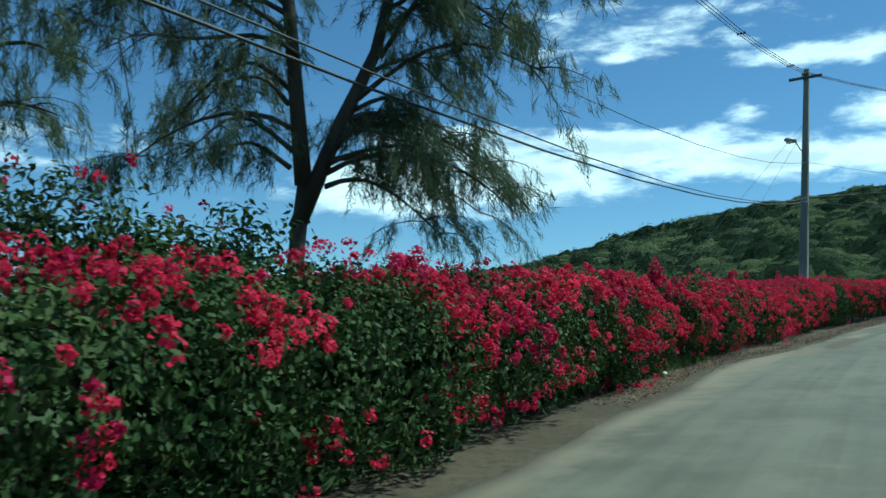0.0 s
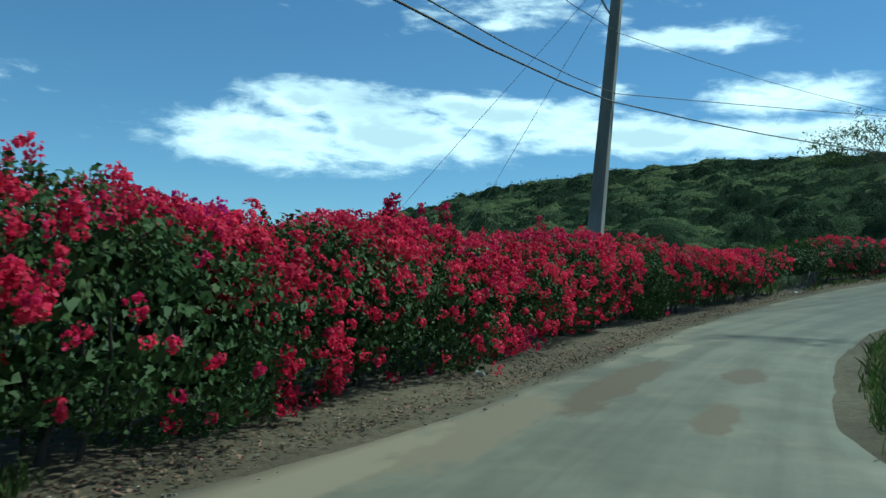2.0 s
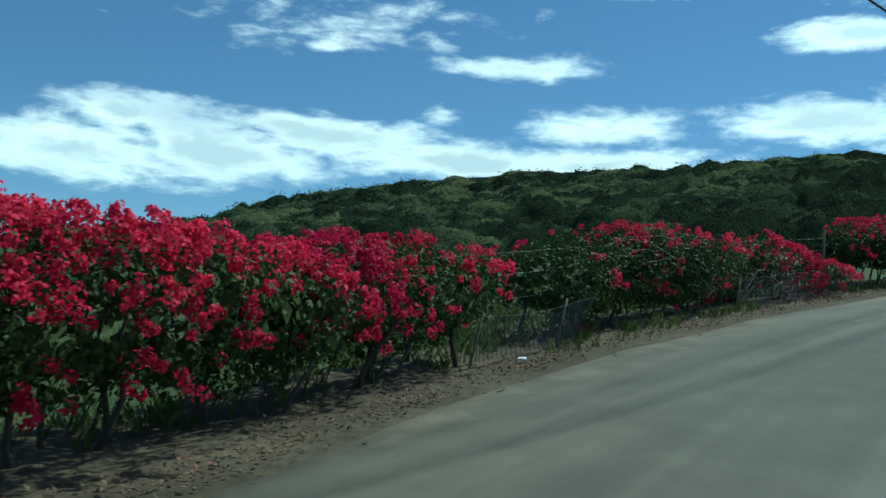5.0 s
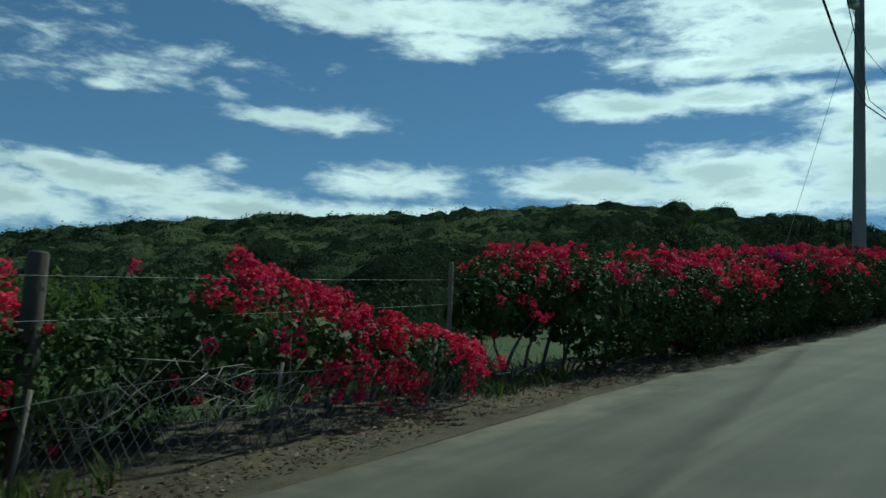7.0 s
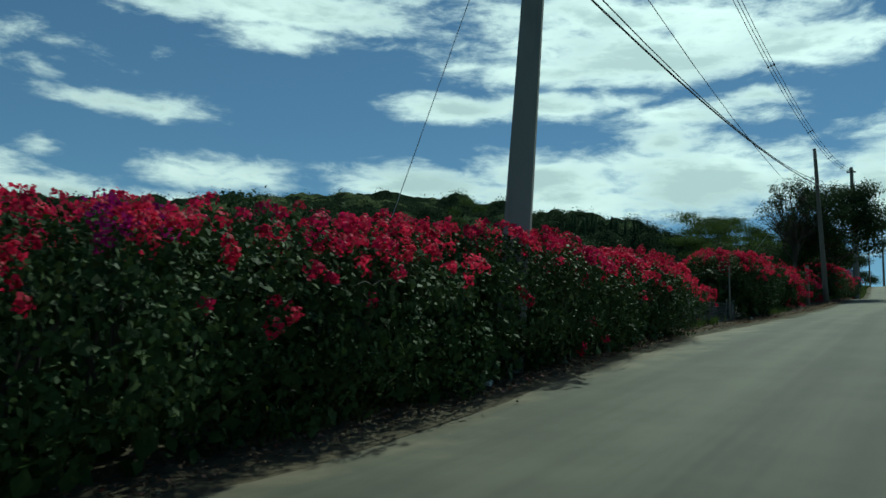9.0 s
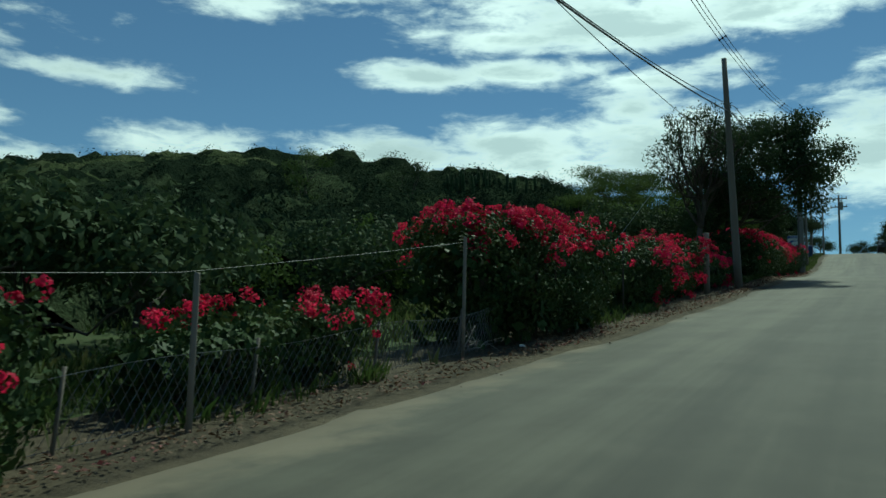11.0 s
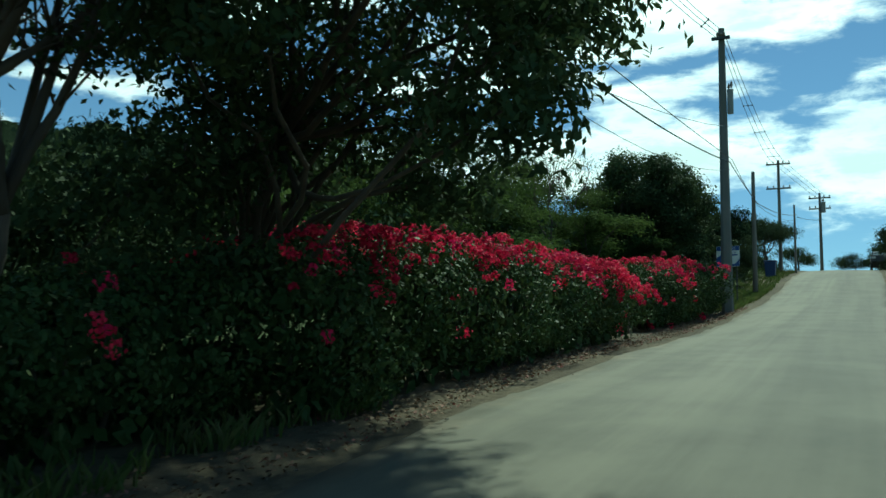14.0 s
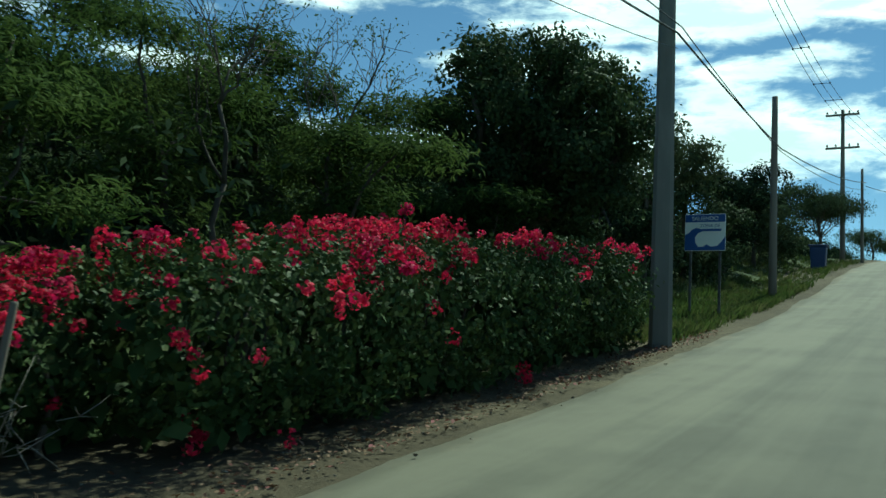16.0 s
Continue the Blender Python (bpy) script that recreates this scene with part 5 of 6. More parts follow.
    # flat-topped trees up the road
    for i, (x, y, top, w) in enumerate([(161.0, 98.6, 25.8, 2.6), (165.0, 100.4, 26.4, 2.6), (151.0, 98.5, 24.4, 2.4), (186.0, 106.0, 27.4, 2.6), (194.0, 103.0, 27.2, 2.4)]):
        z = float(land([x], [y])[0])
        rng = np.random.default_rng(80 + i)
        h = top - z
        blobs = [((x + rng.normal(0, w * 0.42), y + rng.normal(0, w * 0.42), z + h * ((0.72 if i < 3 else 0.30) + (0.24 if i < 3 else 0.62) * rng.random())), (w * 0.42, w * 0.42, h * 0.11), 1.0) for _ in range(7)]
        make_tree("umbrella_tree", "flat-topped spreading thorn tree up the road", (x, y), [(x + 0.2, y, z + h * 0.35), (x - 0.1, y, z + h * 0.55)], blobs, DARKLEAF if i % 2 else SCRUB, 90 + i, 0.08, 0.13, 0.35, 0.1, None, 34, 40, 0.30, 0.1, i < 2)
    # the dense green thicket behind the sign
    for i, (s, l, h, w) in enumerate([(167, 9.0, 5.3, 2.1), (170.5, 8.6, 5.3, 2.3), (174.5, 8.4, 4.9, 2.2), (179, 8.0, 4.3, 2.1), (184, 7.8, 4.0, 2.0), (189, 8.0, 3.8, 2.2)]):
        x, y = on_road(s, l)[:2]
        z = float(land([x], [y])[0])
        rng = np.random.default_rng(160 + i)
        blobs = [((x + rng.normal(0, w * 0.38), y + rng.normal(0, w * 0.38), z + h * up), (w * 0.5, w * 0.5, h * 0.10), 1.0) for up in np.linspace(0.12, 0.92, 10)]
        make_tree("thicket_tree", "dense green thorn tree leafy to the ground behind the sign", (x, y), [(x, y, z + h * 0.3), (x, y, z + h * 0.55)], blobs, (SCRUB_DARK, SCRUB, DARKLEAF)[i % 3], 170 + i, 0.09, 0.17, 0.42, 0.2, None, 34, 28, 0.2, 0.1, False, None, 0.9)
    # trees on the other side of the road, far ahead
    for i, (s, l, h, w) in enumerate([(205, -3.6, 3.8, 2.2), (196, -4.4, 3.6, 2.2), (216, -3.6, 4.2, 2.4), (186, -5.4, 3.4, 2.2), (228, -3.6, 4.4, 2.6), (176, -6.4, 3.2, 2.2), (238, -3.0, 4.2, 2.8)]):
        x, y = on_road(s, l)[:2]
        z = float(land([x], [y])[0])
        rng = np.random.default_rng(120 + i)
        blobs = [((x + rng.normal(0, w * 0.4), y + rng.normal(0, w * 0.4), z + h * up), (w * 0.55, w * 0.55, h * 0.13), 1.0) for up in np.linspace(0.12, 0.9, 7)]
        make_tree("thorn_tree", "low spreading dark green thorn tree across the road", (x, y), [(x, y, z + h * 0.3), (x, y, z + h * 0.5)], blobs, DARKLEAF if i % 2 else SCRUB, 130 + i, 0.13, 0.24, 0.4, 0.1, None, 36, 26, 0.34, 0.1, False)


make_trees()


# ---- scrub on the hill and behind the hedge ----
def make_scrub():
    rng = np.random.default_rng(5)
    n = 11000
    x, y = rng.uniform(-45, 300, n), rng.uniform(20, 310, n)
    more_s, more_l = np.r_[rng.uniform(92, 158, 130), rng.uniform(158, 232, 170)], np.r_[rng.uniform(11, 34, 130), rng.uniform(8.5, 32, 170)]
    more = on_road(more_s, more_l)
    x, y = np.r_[x, more[:, 0]], np.r_[y, more[:, 1]]
    p = np.stack([x, y], 1)
    far, i = nearest(p, LINE[::2])
    i = np.minimum(i * 2, len(LINE) - 1)
    away = p - LINE[i, :2]
    l = TANGENT[i, 0] * away[:, 1] - TANGENT[i, 1] * away[:, 0]
    hill, j = nearest(p, RIDGE_LINE)
    s = LINE_S[i]
    open_field = np.interp(s, [-30, 40, 50, 72, 84, 100, 104, 118, 124, 158, 166], [24, 24, 30, 26, 13, 10, 12, 12, 9.5, 9.0, 8.0])
    ok = (l > open_field) & ((far < 260) & (hill < 260))
    behind = np.maximum(0, (x - np.interp(y, RIDGE[::-1][4:, 1], RIDGE[::-1][4:, 0])))
    ok &= ~((hill > 18) & (y > 0.75 * x + 215)) & ~((behind > 22) & (y > 112) & (x < 200))
    keep = rng.random(len(x)) < np.clip(1.5 - far / 400, 0.4, 1)
    x, y, far, s, l, hill = (v[ok & keep] for v in (x, y, far, s, l, hill))
    z = land(x, y)
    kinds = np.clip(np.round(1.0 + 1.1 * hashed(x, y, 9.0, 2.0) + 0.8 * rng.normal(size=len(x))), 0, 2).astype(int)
    facing = unit(np.stack([70 - x, 45 - y], 1))
    made, slots = [], []
    # the closed canopy: a lumpy sheet over the slope, as high as the tallest shrub at each place
    cell = 0.88
    cols, rows = int(345 / cell), int(290 / cell)
    height, owner = np.full((cols, rows), -1.0), np.zeros((cols, rows), np.int32)
    for xx, yy, zz, d, ss, hh, ux, uy, kind in zip(x, y, z, far, s, hill, facing[:, 0], facing[:, 1], kinds):
        near_band = ss > 84 and d < 46
        r = float(np.clip(rng.lognormal(0.46, 0.42), 0.8, 3.8)) * (0.75 if hh < 8 else 1.0)
        tall = r * rng.uniform(0.55, 0.9)
        if near_band:
            r = float(np.clip(rng.lognormal(0.42, 0.42), 0.8, 3.2))
            tall = float(np.clip(r * rng.uniform(0.9, 1.5), 1.4, 3.5)) * np.interp(d, [9, 20], [0.8, 1.0])
            # this slope's backlit shade is put into colour: mostly the dark kind
            kind = 1 if kind and rng.random() < 0.42 else 0
        if hh < 14:
            tall = min(tall, 1.75)
        if kind == 0:
            r, tall = r * 0.85, tall * (1.12 if near_band or hh < 14 else 1.35)
        i0, j0, w = int((xx + 45) / cell), int((yy - 20) / cell), int(r / cell) + 1
        gi, gj = np.meshgrid(np.arange(max(i0 - w, 0), min(i0 + w + 2, cols)), np.arange(max(j0 - w, 0), min(j0 + w + 2, rows)), indexing="ij")
        away = np.hypot(gi * cell - 45 - xx, gj * cell + 20 - yy) / r
        bump_up = 0.72 * tall * np.sqrt(np.clip(1 - away**2, 0, 1)) + np.where(away < 1, 0.02, -2.0)
        higher = bump_up > height[gi, gj]
        height[gi[higher], gj[higher]] = bump_up[higher]
        owner[gi[higher], gj[higher]] = kind
        leaf = float(np.clip(0.0042 * d, 0.19, 0.52))
        m = (340 if d < 26 else 170) if near_band else int(np.clip(5.0 * r * tall / leaf**1.55, 22, 110 if hh < 14 and d < 75 else 50))
        way = unit(rng.normal(size=(m, 3)) + np.array([0, 0, 0.45]))
        way[:, 2] = np.abs(way[:, 2])
        way = way[way[:, :2] @ np.array([ux, uy]) + 0.5 * way[:, 2] > -0.15]      # few leaves on the far side
        m = len(way)
        lump = 1 + 0.16 * np.sin(way[:, 0] * 5 + xx) * np.sin(way[:, 1] * 5 + yy) + 0.09 * np.sin(way[:, 2] * 9 + way[:, 0] * 7 + xx)
        c = np.array([xx, yy, zz - 0.1]) + way * np.array([r, r, tall]) * (lump * (0.80 + 0.22 * rng.random(m)))[:, None]
        if near_band:
            made.append(blades(rng, c, way * np.array([1, 1, 0.5]), 0.22, 0.36, 0.30, 0.35))      # fine flat fronds
        else:
            made.append(blades(rng, c, way + np.array([0, 0, 0.25]), leaf, 0.62, 0.32, 0.2))
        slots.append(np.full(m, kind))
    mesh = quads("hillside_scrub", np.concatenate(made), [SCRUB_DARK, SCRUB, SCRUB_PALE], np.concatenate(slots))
    tagged(attach("hillside_scrub", mesh), "dense dry green thorn scrub covering the hillside", "scrub", kind="stuff")
    gi, gj = np.meshgrid(np.arange(cols), np.arange(rows), indexing="ij")
    px, py = gi * cell - 45 + 0.25 * hashed(gi, gj, 0.7), gj * cell + 20 + 0.25 * hashed(gj, gi, 0.7, 2.0)
    p = np.stack([px.ravel(), py.ravel()], 1)
    far, i = nearest(p, LINE[::2])
    i = np.minimum(i * 2, len(LINE) - 1)
    away = p - LINE[i, :2]
    l = (TANGENT[i, 0] * away[:, 1] - TANGENT[i, 1] * away[:, 0]).reshape(px.shape)
    edge = np.interp(LINE_S[i], [-30, 40, 50, 72, 84, 100, 104, 118, 124, 158, 166], [25, 25, 31, 27, 14.5, 12, 14, 14, 11, 10.5, 9.5]).reshape(px.shape)
    low = 0.32 + 0.22 * hashed(px, py, 1.1) + 0.16 * hashed(px, py, 0.5, 3.0)
    top = land(px, py).reshape(px.shape) + np.maximum(height, low) * (1 + 0.18 * hashed(px, py, 0.5, 1.0) + 0.10 * hashed(px, py, 0.23, 4.0)) - np.clip((edge + 2 - l) / 2, 0, 1) * 1.2
    grid = np.stack([px, py, top], -1)
    corner = np.stack([grid[:-1, :-1], grid[1:, :-1], grid[1:, 1:], grid[:-1, 1:]], 2)
    inside = (l > edge)[:-1, :-1] & (far.reshape(px.shape) < 255)[:-1, :-1]
    index = np.arange(cols * rows).reshape(cols, rows)
    faces = np.stack([index[:-1, :-1], index[1:, :-1], index[1:, 1:], index[:-1, 1:]], -1)[inside]
    used, faces = np.unique(faces, return_inverse=True)
    faces = faces.reshape(-1, 4)
    mesh = bpy.data.meshes.new("scrub_canopy")
    mesh.vertices.add(len(used))
    mesh.vertices.foreach_set("co", np.ascontiguousarray(grid.reshape(-1, 3)[used], np.float32).ravel())
    mesh.loops.add(faces.size)
    mesh.loops.foreach_set("vertex_index", np.ascontiguousarray(faces, np.int32).ravel())
    mesh.polygons.add(len(faces))
    mesh.polygons.foreach_set("loop_start", np.arange(0, faces.size, 4, dtype=np.int32))
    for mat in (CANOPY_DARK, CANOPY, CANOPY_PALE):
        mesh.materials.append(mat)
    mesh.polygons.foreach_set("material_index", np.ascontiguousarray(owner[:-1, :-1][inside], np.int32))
    mesh.update(calc_edges=True)
    mesh.shade_smooth()
    tagged(attach("scrub_canopy", mesh), "closed green canopy of low thorn bushes on the slope", "scrub", kind="stuff")


make_scrub()


# ---- shrubs behind the hedge at the start ----
def make_shrub(label, x, y, height, width, mat, seed, leaf=0.11, per=36, clumps=20, red=0):
    rng = np.random.default_rng(seed)
    z = float(land([x], [y])[0])
    blobs = [((x + rng.normal(0, width * 0.35), y + rng.normal(0, width * 0.35), z + height * (0.35 + 0.55 * rng.random())), (width * 0.4, width * 0.4, height * 0.2), 1.0) for _ in range(6)]
    shrub = make_tree("leafy_shrub", label, (x, y), [(x, y, z + height * 0.25), (x, y, z + height * 0.4)], blobs, mat, seed, 0.05, leaf, 0.45, 0.4, None, clumps, per, 0.20, 0.2, False)
    shrub["category"] = "shrub"
    if red:
        c = np.array([(x, y, z + height)]) + rng.normal(size=(red, 3)) * np.array([0.4, 0.4, 0.12])
        c = np.repeat(c, 16, 0)
        ball = unit(rng.normal(size=c.shape))
        tagged(attach("blossom", quads("blossom", blades(rng, c + ball * 0.06, ball, 0.058, 0.78, 0.5, 0, 0.3), BRACT), shrub, "few crimson bracts"), kind="stuff")


make_shrub("leafy green shrub with few red flowers behind the hedge", -3.6, 9.0, 3.0, 1.6, LEAF, 201, red=7)
make_shrub("pale green shrub behind the hedge", -2.9, 10.3, 2.8, 1.2, FEATHER, 202, red=4)
make_shrub("dark green shrub behind the hedge", -5.2, 8.3, 3.2, 1.8, DARKLEAF, 203)
make_shrub("dark green shrub under the casuarina", -2.2, 11.4, 2.3, 1.2, DARKLEAF, 204)
for i, (x, y, h) in enumerate([(3.5, 24.6, 2.9), (2.0, 22.0, 2.6), (5.6, 30.0, 2.8), (1.0, 27.0, 3.0), (8.6, 35.5, 2.6)]):
    make_shrub("rounded green shrub beyond the hedge", x - 3.5, y + 3.0, h, 2.2, FEATHER if i % 2 else DARKLEAF, 210 + i, 0.16, 36, 20)
for i, (s, l, h, mat) in enumerate([(59.0, 11.5, 1.7, DARKLEAF), (61.5, 11.5, 1.8, FEATHER), (64.5, 12.0, 2.0, DARKLEAF), (73.0, 12.5, 2.2, DARKLEAF), (70.5, 14.0, 2.0, FEATHER), (76.0, 12.0, 1.9, DARKLEAF), (25.5, 10.5, 2.5, DARKLEAF), (27.5, 12.0, 2.7, DARKLEAF), (29.5, 13.5, 2.7, FEATHER), (95.8, 14.4, 3.2, DARKLEAF),
                                    (100.6, 10.2, 2.3, DARKLEAF), (102.6, 9.6, 2.4, DARKLEAF), (104.8, 10.0, 2.3, DARKLEAF), (106.9, 11.6, 2.1, DARKLEAF), (109.5, 13.5, 2.2, FEATHER), (118.5, 15.5, 3.0, DARKLEAF), (115.5, 13.0, 2.3, FEATHER), (122.5, 13.0, 2.3, FEATHER), (112.0, 11.0, 2.2, DARKLEAF), (102.0, 20.0, 2.6, DARKLEAF), (131.0, 9.6, 3.0, DARKLEAF), (134.6, 9.8, 2.7, DARKLEAF), (127.8, 9.4, 2.5, DARKLEAF)]):
    x, y = on_road(s, l)[:2]
    make_shrub("dense green shrub in the meadow behind the fence", x, y, h, 2.4, mat, 230 + i, 0.16, 26, 20)

# ---- shoots standing above the hedge ----
for i, (s, l, base, h, lean, red, label, name) in enumerate([
    (23.7, 5.6, 2.0, 0.75, 0.1, 2.8, "tall crimson bougainvillea shoot above the hedge", "flowering_shoot"),
    (12.2, 5.6, 1.9, 0.45, 0.3, 0.8, "long bougainvillea shoot above the hedge", "flowering_shoot"),
    (16.2, 5.6, 2.0, 0.55, -0.3, 0.0, "long leafy green shoot above the hedge", "leafy_shoot"),
    (24.9, 5.6, 2.1, 0.35, 0.2, 1.5, "crimson bougainvillea shoot above the hedge", "flowering_shoot"),
    (33.2, 5.6, 2.2, 0.5, 0.2, 2.0, "tall crimson bougainvillea shoot above the hedge", "flowering_shoot"),
    (34.8, 5.7, 2.1, 0.7, 0.1, 1.6, "tall crimson bougainvillea shoot above the hedge", "flowering_shoot"),
    (37.2, 5.6, 2.0, 0.85, 0.4, 0.0, "long leafy green shoot above the hedge", "leafy_shoot"),
    (39.6, 5.6, 2.1, 0.6, 0.3, 1.2, "crimson bougainvillea shoot above the hedge", "flowering_shoot"),
    (41.0, 5.6, 2.1, 0.4, -0.3, 1.2, "crimson bougainvillea shoot above the hedge", "flowering_shoot"),
    (107.9, 5.8, 1.8, 0.25, 0.1, 1.6, "crimson bougainvillea shoot above the hedge", "flowering_shoot"),
    (151.6, 5.6, 1.8, 0.45, 0.1, 1.0, "crimson bougainvillea shoot above the hedge", "flowering_shoot")]):
    make_shoot(name, s, l, base, h, lean, red, 300 + i, label)


# ---- magenta sprays in the crimson hedge ----
def make_spray(s, l, up, size, seed):
    rng = np.random.default_rng(seed)
    ob = thing("magenta_spray", "spray of magenta bougainvillea bracts in the crimson hedge", "flower spray", "magenta sprays", on_road(s, l, 0.0))
    bm = bmesh.new()
    tube(bm, [Vector(on_road(s, l + 0.3, 0.0)), Vector(on_road(s + 0.1, l + 0.25, up * 0.6)), Vector(on_road(s, l, up))], [0.014, 0.010, 0.004], 6)
    part("stem", bm, BARK, ob, smooth=True)
    n = 16
    c = np.stack([on_road(s + size * rng.normal(), l + 0.10 * rng.normal(), up + 0.4 * size * rng.normal()) for _ in range(n)])
    c = np.repeat(c, 20, 0)
    ball = unit(rng.normal(size=c.shape) + np.array([0, 0, 0.3]))
    tagged(attach("blossom", quads("blossom", blades(rng, c + ball * 0.07, ball, 0.046, 0.82, 0.4, 0, 0.3), MAGENTA), ob), kind="stuff")


for i, (s, l, up, size) in enumerate([(28.2, 5.2, 2.1, 0.26), (82.6, 5.0, 1.9, 0.22)]):
    make_spray(s, l, up, size, 340 + i)


# ---- bare dry branches in the gaps ----
def make_dead_branch(s, l, up, reach, seed):
    rng = np.random.default_rng(seed)
    root = on_road(s, l, 0.0)
    ob = thing("dry_branch", "pale leafless dry branches tangled in the hedge", "branch", "dry branches", root)
    for i in range(5):
        bm = bmesh.new()
        a = np.array([s, l, up * 0.2])
        way = np.array([rng.normal(0, 0.9), -0.35 + rng.normal(0, 0.35), 0.5 + rng.random()])
        pts = [a + way * reach * t + np.array([0, 0, -0.45 * t * t * reach]) + 0.04 * rng.normal(size=3) * (t > 0) for t in np.linspace(0, 1, 8)]
        tube(bm, [Vector(on_road(p[0], p[1], max(p[2], 0.03))) for p in pts], np.linspace(0.0055, 0.002, 8), 5)
        for k in range(3):
            f = int(rng.integers(3, 7))
            q = pts[f] + rng.normal(size=3) * np.array([0.22, 0.16, 0.16])
            tube(bm, [Vector(on_road(pts[f][0], pts[f][1], max(pts[f][2], 0.03))), Vector(on_road(q[0], q[1], max(q[2], 0.03)))], [0.005, 0.002], 4)
        part("twig", bm, TWIG, ob, smooth=True)


for i, (s, l, up, reach) in enumerate([(66.8, 5.5, 1.0, 0.8), (67.7, 5.2, 0.9, 1.1), (68.8, 5.3, 0.6, 0.45), (64.6, 5.2, 1.9, 0.9), (73.0, 5.6, 0.6, 0.9), (106.4, 5.4, 0.5, 0.45), (147.2, 6.0, 0.7, 0.45)]):
    make_dead_branch(s, l, up, reach, 330 + i)


# ---- long bare canes arching over the leafy bush ----
def make_cane(s, l, up, run, rise, seed):
    rng = np.random.default_rng(seed)
    bm = bmesh.new()
    pts = [Vector(on_road(s + run * t, l - 0.25 * math.sin(t * math.pi) + 0.03 * rng.normal(), up + rise * math.sin(t * 2.2) + 0.02 * rng.normal())) for t in np.linspace(0, 1, 12)]
    tube(bm, pts, np.linspace(0.005, 0.002, 12), 5)
    tagged(part("bare_cane", bm, TWIG, smooth=True), "long pale leafless cane arching over the bush", "cane", "bare canes")


for i, (s, l, up, run, rise) in enumerate([(62.6, 5.1, 1.35, -2.6, 0.35), (62.9, 5.0, 1.20, -2.2, 0.30), (63.4, 5.0, 1.45, -2.9, 0.30), (63.0, 4.95, 0.95, -1.9, 0.35), (64.2, 5.0, 1.55, -2.2, 0.22), (84.6, 4.7, 1.35, 1.2, 0.1), (109.6, 4.8, 1.5, -1.2, 0.2)]):
    make_cane(s, l, up, run, rise, 360 + i)


# ---- chain-link fence and its posts ----
def make_fence(s0, s1, l, height, lean, seed, wire=0.0042):
    rng = np.random.default_rng(seed)
    fence = thing("chain_link_fence", "rusty sagging chain-link fence under the hedge", "fence", "fence panels", on_road((s0 + s1) / 2, l, 0.0))
    bm = bmesh.new()
    step = 0.11

    def spot(s, z):
        return Vector(on_road(s, l - lean * z + 0.05 * math.sin(s * 2.1), 0.02 + z * (0.94 + 0.06 * math.sin(s * 1.7))))

    for way in (1, -1):
        for a in np.arange(s0 - height, s1 + height, step):
            zs = np.array([0.0, height])
            ss = a + way * zs * 0.62
            if ss.min() < s0 or ss.max() > s1:
                continue
            tube(bm, [spot(ss[0], 0.0), spot((ss[0] + ss[1]) / 2, height / 2), spot(ss[1], height)], [wire] * 3, 3)
    for z in (0.03, height):
        tube(bm, [spot(s, z) for s in np.arange(s0, s1, 0.4)], [0.0035] * len(np.arange(s0, s1, 0.4)), 4)
    part("wire_mesh", bm, WIREMETAL, fence)
    for s in np.arange(s0 + 0.2, s1, 2.3):
        bm = bmesh.new()
        tube(bm, [Vector(on_road(s, l + 0.05, -0.2)), Vector(on_road(s + 0.03, l + 0.05 - lean * 0.6, height + 0.05))], [0.02, 0.018], 8)
        part("post", bm, POLEWOOD, fence, smooth=True)


make_fence(56.9, 60.3, 5.40, 0.72, 0.35, 401, 0.0048)
make_fence(66.0, 72.2, 5.30, 0.70, 0.2, 402, 0.0045)
make_fence(99.6, 108.4, 5.60, 0.62, 0.10, 403, 0.0032)
make_fence(20.0, 24.6, 5.75, 0.7, 0.0, 404)


def make_post(s, l, height, radius, mat, label, lean=0.0):
    bm = bmesh.new()
    tube(bm, [Vector(on_road(s, l, -0.3)), Vector(on_road(s, l, height * 0.5)), Vector(on_road(s + lean, l, height - 0.02)), Vector(on_road(s + lean, l, height))], [radius, radius * 0.98, radius * 0.92, radius * 0.8], 12)
    return tagged(part("fence_post", bm, mat, smooth=True), label, "post", "fence posts")


make_post(106.5, 5.45, 1.72, 0.026, POLEWOOD, "slim weathered fence post by the gap")
make_post(123.0, 5.3, 1.86, 0.095, POLEWOOD, "thick grey weathered wooden post in the flowers")
make_post(72.6, 6.4, 1.75, 0.035, POLEWOOD, "slim weathered fence post by the gap")
make_post(66.7, 6.0, 1.7, 0.09, BARK, "thick dark wooden post in the hedge gap")
# darker bark tone paints in the shade this post stands in
make_post(114.4, 5.4, 1.5, 0.02, BARK, "slim weathered fence post by the gap")
make_post(146.75, 5.5, 1.3, 0.03, POLEWOOD, "slim reddish fence post in the hedge gap", 0.08)
make_post(101.0, 5.4, 1.35, 0.03, POLEWOOD, "slim weathered fence post with creepers")
make_line("fence_wire", [on_road(94.0, 6.0, 1.6), on_road(101.0, 5.6, 1.35), on_road(106.5, 5.45, 1.64)], 0.0025, 0.6, "thin rusty fence wire between posts", WIREMETAL, "fence wires")
for h in (0.75, 1.15, 1.5):
    make_line("fence_wire", [on_road(56.5, 6.0, h), on_road(62.5, 6.0, h + 0.06), on_road(72.6, 6.4, h)], 0.0022, 0.5, "thin rusty fence wire between posts", WIREMETAL, "fence wires")


